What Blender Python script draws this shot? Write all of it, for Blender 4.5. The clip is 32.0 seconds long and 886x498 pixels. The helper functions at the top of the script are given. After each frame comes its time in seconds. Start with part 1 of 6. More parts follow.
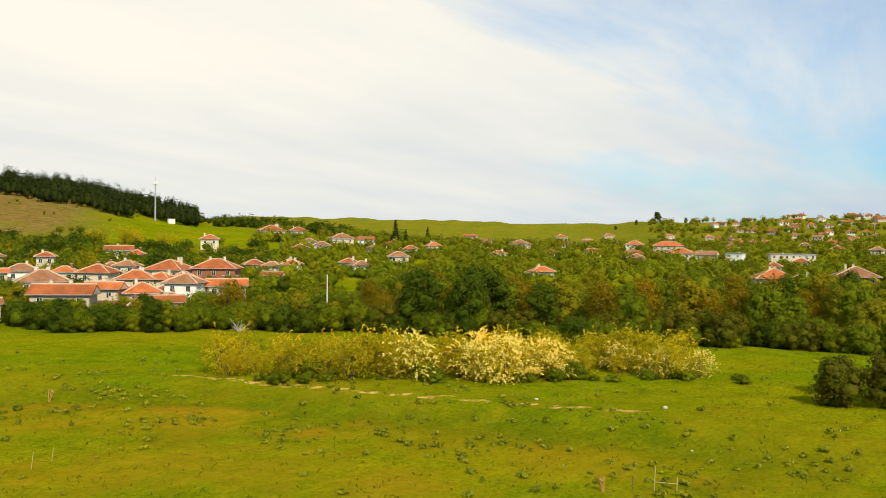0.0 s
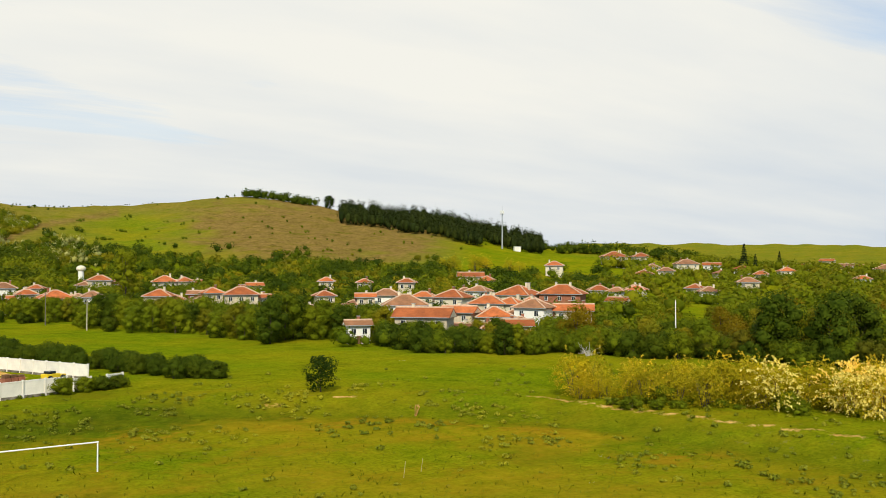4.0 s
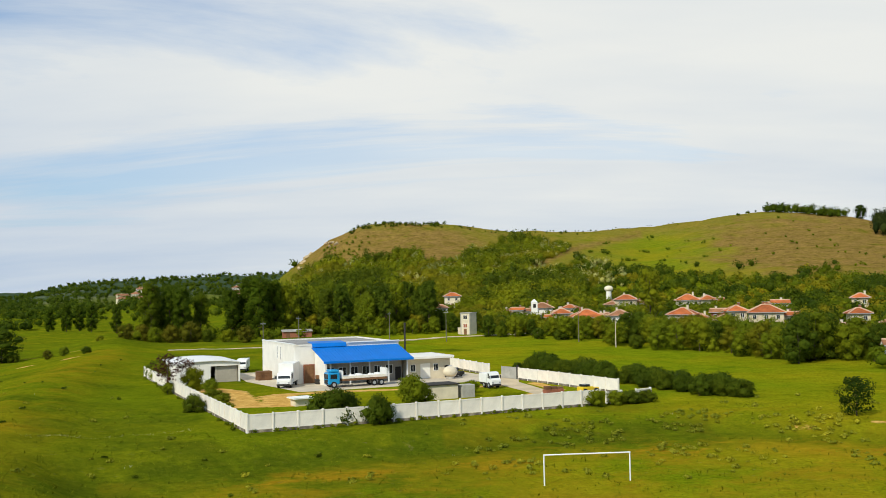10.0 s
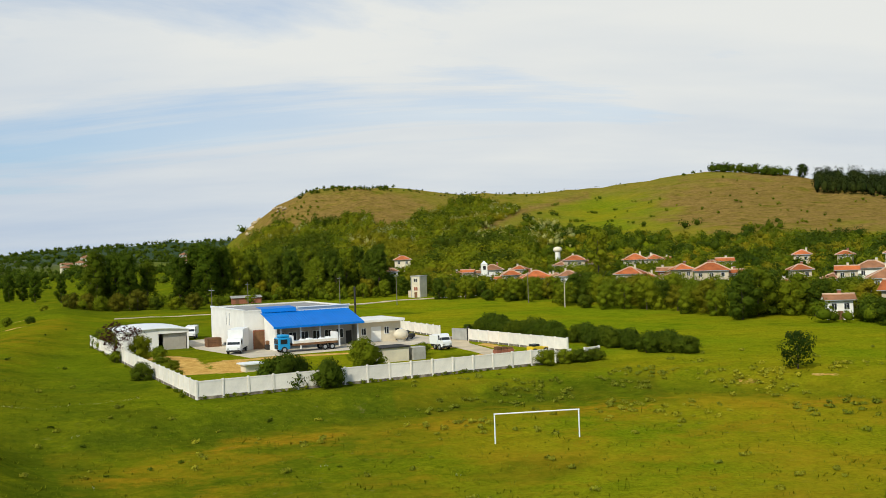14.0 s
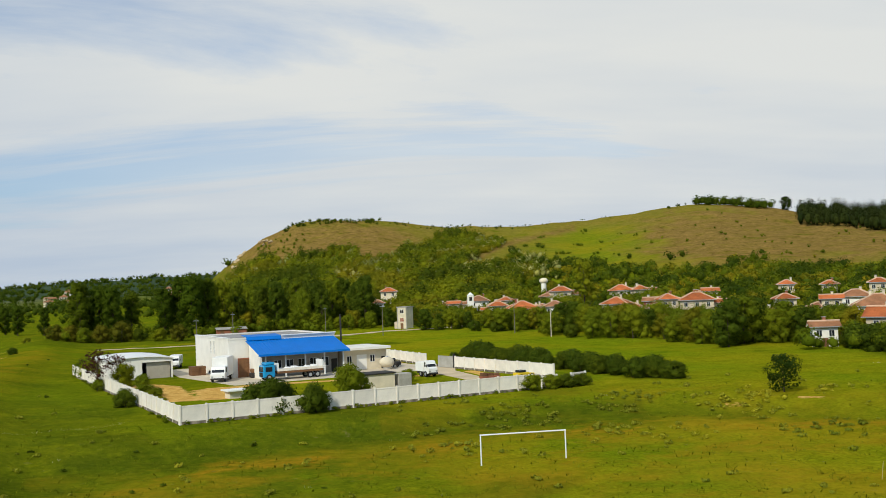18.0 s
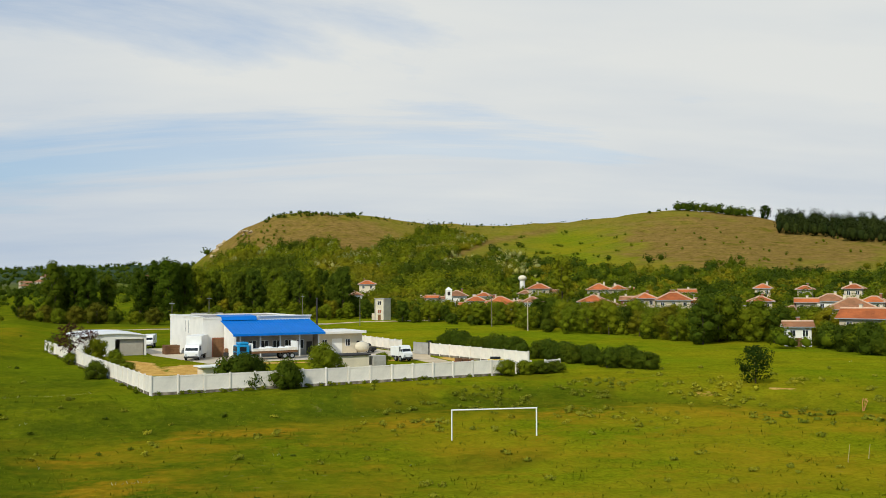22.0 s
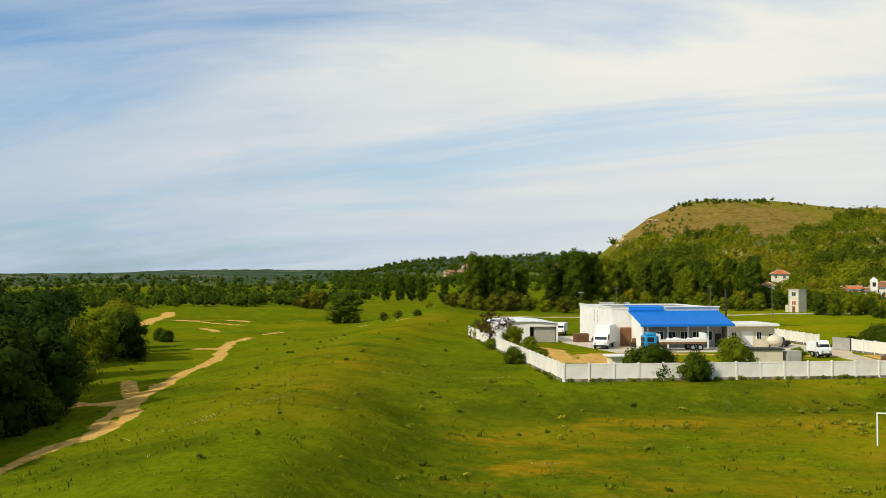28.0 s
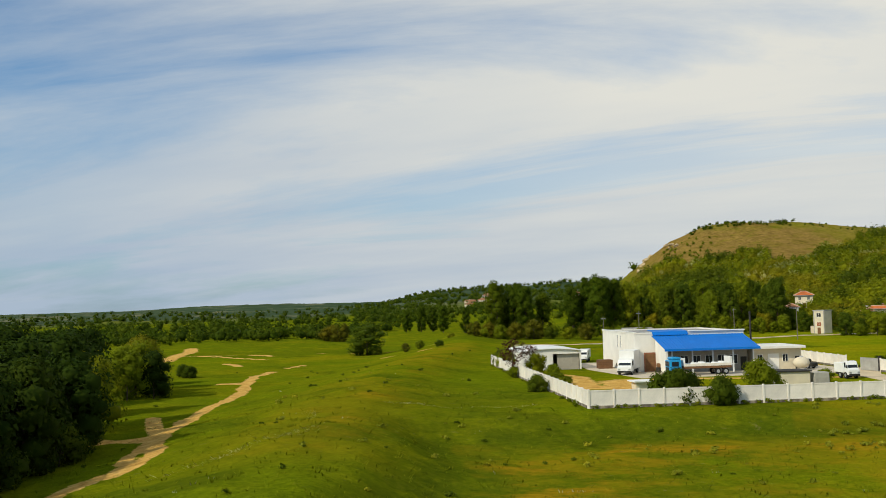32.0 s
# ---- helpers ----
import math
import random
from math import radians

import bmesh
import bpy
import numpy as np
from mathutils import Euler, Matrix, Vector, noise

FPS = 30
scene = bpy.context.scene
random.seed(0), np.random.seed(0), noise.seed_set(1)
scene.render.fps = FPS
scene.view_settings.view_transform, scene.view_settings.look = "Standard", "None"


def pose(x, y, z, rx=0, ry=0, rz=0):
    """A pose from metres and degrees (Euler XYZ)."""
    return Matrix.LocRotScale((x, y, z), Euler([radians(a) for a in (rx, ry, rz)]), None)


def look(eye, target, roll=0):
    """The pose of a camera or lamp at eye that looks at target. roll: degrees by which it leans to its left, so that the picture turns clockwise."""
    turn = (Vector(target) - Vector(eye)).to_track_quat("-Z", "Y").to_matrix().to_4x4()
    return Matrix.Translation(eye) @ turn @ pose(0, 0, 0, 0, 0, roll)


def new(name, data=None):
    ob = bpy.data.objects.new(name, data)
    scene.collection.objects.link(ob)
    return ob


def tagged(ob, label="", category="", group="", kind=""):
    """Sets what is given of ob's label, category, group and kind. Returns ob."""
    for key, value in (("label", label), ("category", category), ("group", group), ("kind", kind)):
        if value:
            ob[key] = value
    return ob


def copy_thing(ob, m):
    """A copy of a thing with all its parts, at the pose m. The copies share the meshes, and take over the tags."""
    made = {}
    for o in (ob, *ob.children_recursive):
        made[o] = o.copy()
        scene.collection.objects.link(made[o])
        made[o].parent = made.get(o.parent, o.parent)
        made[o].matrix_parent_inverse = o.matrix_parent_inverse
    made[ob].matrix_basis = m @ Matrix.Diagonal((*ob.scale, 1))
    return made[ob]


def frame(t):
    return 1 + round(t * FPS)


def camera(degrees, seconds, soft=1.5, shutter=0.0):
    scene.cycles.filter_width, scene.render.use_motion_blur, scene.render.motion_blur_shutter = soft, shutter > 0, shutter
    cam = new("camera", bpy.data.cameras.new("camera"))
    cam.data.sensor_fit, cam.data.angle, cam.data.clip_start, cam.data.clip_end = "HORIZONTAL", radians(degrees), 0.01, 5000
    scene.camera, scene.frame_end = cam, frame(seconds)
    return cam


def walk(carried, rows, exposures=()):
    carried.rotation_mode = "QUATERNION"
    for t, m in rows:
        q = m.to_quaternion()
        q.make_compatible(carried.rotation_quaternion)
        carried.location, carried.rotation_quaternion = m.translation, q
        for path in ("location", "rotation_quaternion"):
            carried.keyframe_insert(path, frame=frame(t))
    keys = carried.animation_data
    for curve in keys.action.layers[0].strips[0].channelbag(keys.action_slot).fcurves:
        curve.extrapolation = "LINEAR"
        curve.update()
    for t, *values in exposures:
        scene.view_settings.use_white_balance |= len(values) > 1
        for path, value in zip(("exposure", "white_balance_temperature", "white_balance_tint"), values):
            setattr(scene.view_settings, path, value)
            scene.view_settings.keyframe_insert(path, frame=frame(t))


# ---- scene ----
cam = camera(49.5, 32.0, 0.8)
PATH = [
    (0.0, 0.761, -0.452, 16.834, 89.580, -0.439, -50.794),
    (0.5, 0.659, -0.339, 16.788, 91.014, 0.564, -51.503),
    (1.0, 0.557, -0.226, 16.743, 91.151, 0.621, -52.275),
    (1.5, 0.455, -0.113, 16.698, 91.129, -0.118, -51.718),
    (1.8, 0.394, -0.045, 16.670, 90.424, -1.115, -46.922),
    (2.0, 0.354, -0.000, 16.652, 90.683, -0.925, -43.009),
    (2.2, 0.332, 0.055, 16.631, 90.610, -0.828, -40.990),
    (2.5, 0.300, 0.137, 16.599, 90.592, -0.988, -34.358),
    (4.5, 0.188, 0.541, 16.388, 91.253, 0.595, -27.902),
    (5.0, 0.236, 0.534, 16.337, 90.981, -0.552, -15.210),
    (5.5, 0.284, 0.528, 16.287, 92.093, 0.020, -14.856),
    (6.0, 0.333, 0.521, 16.236, 91.958, 1.141, -15.495),
    (6.5, 0.250, 0.391, 16.251, 91.975, 0.775, -16.364),
    (7.0, 0.166, 0.260, 16.266, 92.456, 0.643, -16.852),
    (7.5, 0.083, 0.130, 16.281, 90.352, -0.386, -17.117),
    (8.0, 0.000, 0.000, 16.296, 90.592, 1.413, -17.352),
    (8.5, -0.022, -0.212, 16.318, 91.019, 0.957, -8.551),
    (9.0, -0.044, -0.423, 16.340, 91.179, -0.247, 0.000),
    (9.5, -0.065, -0.635, 16.362, 91.805, 0.097, 0.011),
    (10.0, -0.087, -0.847, 16.384, 92.483, 1.100, -0.281),
    (10.5, -0.054, -0.809, 16.388, 92.623, 0.950, -0.731),
    (11.0, -0.021, -0.771, 16.391, 91.130, 1.433, -0.855),
    (11.5, 0.012, -0.733, 16.395, 91.317, 0.731, -1.392),
    (12.0, 0.045, -0.695, 16.399, 91.586, 0.443, -1.705),
    (12.5, 0.044, -0.686, 16.361, 91.723, 0.532, -2.563),
    (13.0, 0.042, -0.676, 16.323, 90.713, 0.893, -2.923),
    (13.5, 0.041, -0.666, 16.284, 90.811, 1.919, -3.620),
    (14.0, 0.040, -0.657, 16.246, 90.230, 2.015, -3.243),
    (14.5, 0.032, -0.661, 16.123, 90.718, 1.107, -3.367),
    (16.5, 0.027, -0.647, 15.572, 91.453, 1.527, -3.517),
    (17.0, 0.046, -0.622, 15.390, 92.012, 0.813, -3.499),
    (17.5, 0.064, -0.597, 15.209, 93.217, 1.181, -3.852),
    (18.0, 0.083, -0.572, 15.027, 92.259, 2.150, -4.053),
    (18.5, 0.123, -0.561, 14.780, 91.572, 2.183, -3.831),
    (19.0, 0.164, -0.549, 14.533, 91.674, 1.001, -3.975),
    (19.5, 0.204, -0.538, 14.286, 91.856, 0.374, -4.564),
    (20.0, 0.245, -0.527, 14.038, 93.073, -1.500, -4.448),
    (20.5, 0.267, -0.502, 13.745, 92.789, 0.944, -4.075),
    (21.0, 0.289, -0.478, 13.451, 93.629, 0.915, -4.014),
    (21.5, 0.312, -0.453, 13.158, 94.197, 0.896, -4.614),
    (22.0, 0.334, -0.429, 12.865, 92.224, 0.217, -5.279),
    (22.5, 0.358, -0.444, 12.936, 91.548, 0.737, -5.930),
    (23.0, 0.381, -0.460, 13.007, 90.719, 0.799, -6.071),
    (23.5, 0.404, -0.475, 13.078, 90.975, -0.425, -6.101),
    (24.0, 0.428, -0.490, 13.149, 91.428, -1.459, -6.322),
    (24.5, 0.332, -0.793, 13.187, 92.575, 0.405, -5.809),
    (25.0, 0.236, -1.095, 13.224, 92.672, -0.105, -1.811),
    (25.2, 0.198, -1.216, 13.239, 92.235, -1.685, 2.986),
    (25.4, 0.159, -1.337, 13.254, 91.061, -1.656, 9.920),
    (25.5, 0.140, -1.398, 13.262, 90.433, -1.786, 12.939),
    (26.0, 0.044, -1.700, 13.299, 90.093, -0.424, 17.631),
    (26.5, 0.119, -1.777, 13.278, 91.783, -0.453, 17.882),
    (28.5, 0.333, -1.983, 13.224, 91.557, 0.055, 18.735),
    (29.0, 0.325, -1.957, 13.234, 92.147, -0.949, 18.837),
    (29.5, 0.317, -1.932, 13.243, 92.576, -0.570, 18.905),
    (30.0, 0.308, -1.906, 13.253, 92.906, -0.541, 19.119),
    (30.5, 0.291, -1.901, 13.218, 92.980, -0.237, 19.374),
    (31.0, 0.274, -1.895, 13.184, 93.321, 0.200, 19.398),
    (31.5, 0.257, -1.889, 13.149, 94.120, -0.351, 19.175),
    (32.0, 0.241, -1.884, 13.115, 93.417, 1.472, 19.782),
]
walk(cam, [(r[0], pose(*r[1:])) for r in PATH],
     [(0, .02, 6850, 10), (2.5, .0, 6750, 10), (5, -.13, 6300, 10), (8, -.08, 6250, 10), (9, -.04, 6200, 10), (10, -.18, 6150, 10), (13, -.22, 6150, 10), (19, -.36, 6100, 10), (22, -.33, 6100, 10), (24, -.27, 6100, 10), (26, -.10, 6300, 10), (28, -.16, 6450, 9), (30, -.22, 6500, 9), (31, -.22, 6500, 9), (32, -.36, 6450, 9)])

# ---- light: a hazy bright spring sky with thin cloud, the sun from the west ----
SUN_DIR = Vector((-0.43, -0.68, 0.60)).normalized()      # towards the sun
world = bpy.data.worlds.new("sky")
scene.world = world
world.use_nodes = True
wt = world.node_tree
wt.nodes.clear()


def wnode(kind, **kw):
    n = wt.nodes.new(kind)
    for k, v in kw.items():
        n.inputs[k].default_value = v
    return n


def wmath(op, a, b=None):
    n = wt.nodes.new("ShaderNodeMath")
    n.operation = op
    for i, v in enumerate((a, b)):
        if v is None:
            continue
        if isinstance(v, (int, float)):
            n.inputs[i].default_value = v
        else:
            wt.links.new(v, n.inputs[i])
    return n.outputs[0]


sky = wt.nodes.new("ShaderNodeTexSky")
sky.sky_type, sky.sun_disc = "NISHITA", False
sky.sun_elevation = math.asin(SUN_DIR.z)
sky.sun_rotation = math.atan2(SUN_DIR.x, SUN_DIR.y)
sky.air_density, sky.dust_density, sky.altitude = 1.0, 1.2, 200
co = wt.nodes.new("ShaderNodeTexCoord")
sep = wt.nodes.new("ShaderNodeSeparateXYZ")
wt.links.new(co.outputs["Generated"], sep.inputs[0])
lift = wmath("ADD", wmath("MAXIMUM", sep.outputs[2], 0.0), 0.16)
cmb = wt.nodes.new("ShaderNodeCombineXYZ")
wt.links.new(wmath("DIVIDE", sep.outputs[0], lift), cmb.inputs[0])
wt.links.new(wmath("DIVIDE", sep.outputs[1], lift), cmb.inputs[1])
mp = wt.nodes.new("ShaderNodeMapping")
mp.inputs["Location"].default_value = (3.1, 0.6, 0)
mp.inputs["Scale"].default_value = (0.48, 1.15, 1.0)
wt.links.new(cmb.outputs[0], mp.inputs[0])
cn = wnode("ShaderNodeTexNoise", Scale=0.8, Detail=10.0, Roughness=0.6, Distortion=0.45)
wt.links.new(mp.outputs[0], cn.inputs["Vector"])
cr = wt.nodes.new("ShaderNodeValToRGB")
cr.color_ramp.elements[0].position, cr.color_ramp.elements[1].position = 0.34, 0.58
wt.links.new(cn.outputs[0], cr.inputs[0])
# the brightest, thickest cloud veils the north-east, over the hill and the village
dot = wt.nodes.new("ShaderNodeVectorMath")
dot.operation = "DOT_PRODUCT"
dot.inputs[1].default_value = Vector((0.36, 0.89, 0.28)).normalized()
wt.links.new(co.outputs["Generated"], dot.inputs[0])
veil = wt.nodes.new("ShaderNodeMapRange")
veil.inputs[1].default_value, veil.inputs[2].default_value = 0.45, 0.93
wt.links.new(dot.outputs["Value"], veil.inputs[0])
haze = wt.nodes.new("ShaderNodeMapRange")
haze.inputs[1].default_value, haze.inputs[2].default_value = 0.22, 0.0
wt.links.new(sep.outputs[2], haze.inputs[0])
# and thins to blue in the west, and high in the east
west = wt.nodes.new("ShaderNodeVectorMath")
west.operation = "DOT_PRODUCT"
west.inputs[1].default_value = Vector((-0.72, 0.55, 0.42)).normalized()
wt.links.new(co.outputs["Generated"], west.inputs[0])
thin = wt.nodes.new("ShaderNodeMapRange")
thin.inputs[1].default_value, thin.inputs[2].default_value = 0.62, 0.98
wt.links.new(west.outputs["Value"], thin.inputs[0])
east = wt.nodes.new("ShaderNodeVectorMath")
east.operation = "DOT_PRODUCT"
east.inputs[1].default_value = Vector((0.90, 0.20, 0.38)).normalized()
wt.links.new(co.outputs["Generated"], east.inputs[0])
clear = wt.nodes.new("ShaderNodeMapRange")
clear.inputs[1].default_value, clear.inputs[2].default_value = 0.88, 1.0
wt.links.new(east.outputs["Value"], clear.inputs[0])
thick = wmath("MINIMUM", wmath("ADD", wmath("ADD", wmath("MULTIPLY", cr.outputs[0], 0.72), wmath("MULTIPLY", veil.outputs[0], 0.64)), wmath("SUBTRACT", wmath("MULTIPLY", haze.outputs[0], 0.45), wmath("ADD", wmath("MULTIPLY", thin.outputs[0], 0.10), wmath("MULTIPLY", clear.outputs[0], 0.55)))), 1.0)
cloud = wt.nodes.new("ShaderNodeMix")
cloud.data_type = "RGBA"
cloud.inputs[6].default_value = (4.7, 5.7, 6.95, 1)
cloud.inputs[7].default_value = (8.8, 8.65, 7.9, 1)
cn2 = wnode("ShaderNodeTexNoise", Scale=1.9, Detail=6.0, Roughness=0.5)
wt.links.new(mp.outputs[0], cn2.inputs["Vector"])
tint = wmath("ADD", wmath("MULTIPLY", cn2.outputs[0], 0.75), wmath("MULTIPLY", veil.outputs[0], 0.6))
wt.links.new(wmath("SUBTRACT", tint, wmath("MULTIPLY", haze.outputs[0], 0.45)), cloud.inputs[0])
blue = wt.nodes.new("ShaderNodeMix")
blue.data_type, blue.blend_type = "RGBA", "MULTIPLY"
blue.inputs[0].default_value = 1.0
blue.inputs[7].default_value = (0.62, 1.07, 1.38, 1)
wt.links.new(sky.outputs[0], blue.inputs[6])
mixs = wt.nodes.new("ShaderNodeMix")
mixs.data_type = "RGBA"
wt.links.new(thick, mixs.inputs[0])
wt.links.new(blue.outputs[2], mixs.inputs[6])
wt.links.new(cloud.outputs[2], mixs.inputs[7])
bg = wnode("ShaderNodeBackground", Strength=0.11)
wt.links.new(mixs.outputs[2], bg.inputs[0])
wo = wt.nodes.new("ShaderNodeOutputWorld")
wt.links.new(bg.outputs[0], wo.inputs[0])

sun = new("sun", bpy.data.lights.new("sun", "SUN"))
sun.data.energy, sun.data.angle, sun.data.color = 4.3, radians(0.6), (1.0, 0.91, 0.72)
sun.matrix_world = look((0, 0, 60), Vector((0, 0, 60)) - SUN_DIR)

# ---- materials ----


class Mat:
    """A principled material and short ways to wire it."""

    def __init__(self, name, rough=0.8, metal=0.0):
        self.m = bpy.data.materials.new(name)
        self.m.use_nodes = True
        self.t = self.m.node_tree
        self.p = self.t.nodes["Principled BSDF"]
        self.p.inputs["Roughness"].default_value = rough
        self.p.inputs["Metallic"].default_value = metal
        self.p.inputs["Specular IOR Level"].default_value = 0.3
        self.co = self.t.nodes.new("ShaderNodeTexCoord")

    def node(self, kind, **kw):
        n = self.t.nodes.new(kind)
        for k, v in kw.items():
            n.inputs[k].default_value = v
        return n

    def link(self, a, b):
        self.t.links.new(a, b)

    def noise(self, scale, detail=5.0, rough=0.6, space="Object", stretch=None):
        n = self.node("ShaderNodeTexNoise", Scale=scale, Detail=detail, Roughness=rough)
        src = self.co.outputs[space]
        if stretch:
            q = self.node("ShaderNodeMapping")
            q.inputs["Scale"].default_value = stretch
            self.link(src, q.inputs[0])
            src = q.outputs[0]
        self.link(src, n.inputs["Vector"])
        return n.outputs[0]

    def ramp(self, fac, stops):
        n = self.node("ShaderNodeValToRGB")
        e = n.color_ramp.elements
        while len(e) < len(stops):
            e.new(0.5)
        for q, (pos, c) in zip(e, stops):
            q.position, q.color = pos, (*c, 1)
        self.link(fac, n.inputs[0])
        return n.outputs[0]

    def mix(self, fac, a, b, blend="MIX"):
        n = self.node("ShaderNodeMix")
        n.data_type, n.blend_type = "RGBA", blend
        for i, v in ((0, fac), (6, a), (7, b)):
            if isinstance(v, (int, float)):
                n.inputs[i].default_value = v
            elif isinstance(v, tuple):
                n.inputs[i].default_value = (*v, 1)
            else:
                self.link(v, n.inputs[i])
        return n.outputs[2]

    def math(self, op, a, b):
        n = self.node("ShaderNodeMath")
        n.operation = op
        for i, v in enumerate((a, b)):
            if isinstance(v, (int, float)):
                n.inputs[i].default_value = v
            else:
                self.link(v, n.inputs[i])
        return n.outputs[0]

    def color(self, c):
        self.link(c, self.p.inputs["Base Color"])
        return self

    def bump(self, h, strength, dist=0.05):
        n = self.node("ShaderNodeBump", Strength=strength, Distance=dist)
        self.link(h, n.inputs["Height"])
        self.link(n.outputs[0], self.p.inputs["Normal"])
        return self


def plain(name, c, rough=0.7, metal=0.0, vary=0.16, scale=1.5, fine=14.0, bump=0.15, rnd=0.12):
    """A painted, plastered or raw surface with stains at two scales and a little change from piece to piece."""
    k = Mat(name, rough, metal)
    lo, hi = tuple(v * (1 - vary) for v in c), tuple(min(1, v * (1 + vary)) for v in c)
    a = k.ramp(k.noise(scale, 6), [(0.3, lo), (0.7, hi)])
    b = k.ramp(k.noise(fine, 3), [(0.3, (1 - vary * .6,) * 3), (0.65, (1, 1, 1))])
    col = k.mix(1.0, a, b, "MULTIPLY")
    oi = k.node("ShaderNodeObjectInfo")
    col = k.mix(1.0, col, k.ramp(oi.outputs["Random"], [(0, (1 - rnd,) * 3), (1, (1, 1, 1))]), "MULTIPLY")
    k.color(col)
    k.bump(k.noise(fine * 1.7, 4), bump, 0.02)
    return k.m


def foliage(name, dark, light, rnd=0.22, gloss=0.8, glow=0.40):
    """Leaves: each card its own shade, each plant its own tone, some light through the leaf."""
    k = Mat(name, gloss)
    k.p.inputs["Specular IOR Level"].default_value = 0.06
    geo = k.node("ShaderNodeNewGeometry")
    oi = k.node("ShaderNodeObjectInfo")
    lo, hi = (tuple(p + (q - p) * f for p, q in zip(dark, light)) for f in (.18, .82))
    a = k.ramp(geo.outputs["Random Per Island"], [(0.0, lo), (1.0, hi)])
    b = k.ramp(oi.outputs["Random"], [(0.0, (1 - rnd, 1 - rnd, 1 - rnd)), (0.55, (1, 1, 1)), (1.0, (1.25, 1.08, .9))])
    c = k.mix(1.0, a, b, "MULTIPLY")
    tone = k.node("ShaderNodeAttribute")
    tone.attribute_name = "tone"
    c = k.mix(1.0, c, k.ramp(tone.outputs["Fac"], [(0.0, (1, 1, 1)), (0.01, (.58, .68, .70)), (0.5, (1.0, 1.0, 1.0)), (1.0, (1.5, 1.35, 1.0))]), "MULTIPLY")
    c = k.mix(1.0, c, k.ramp(k.noise(0.9, 2), [(0.35, (.84, .88, .8)), (0.65, (1.1, 1.1, 1.0))]), "MULTIPLY")
    k.color(c)
    tr = k.node("ShaderNodeBsdfTranslucent")
    k.link(c, tr.inputs[0])
    ms = k.node("ShaderNodeMixShader")
    ms.inputs[0].default_value = glow
    k.link(k.p.outputs[0], ms.inputs[1])
    k.link(tr.outputs[0], ms.inputs[2])
    out = [n for n in k.t.nodes if n.type == "OUTPUT_MATERIAL"][0]
    k.link(ms.outputs[0], out.inputs[0])
    return k.m


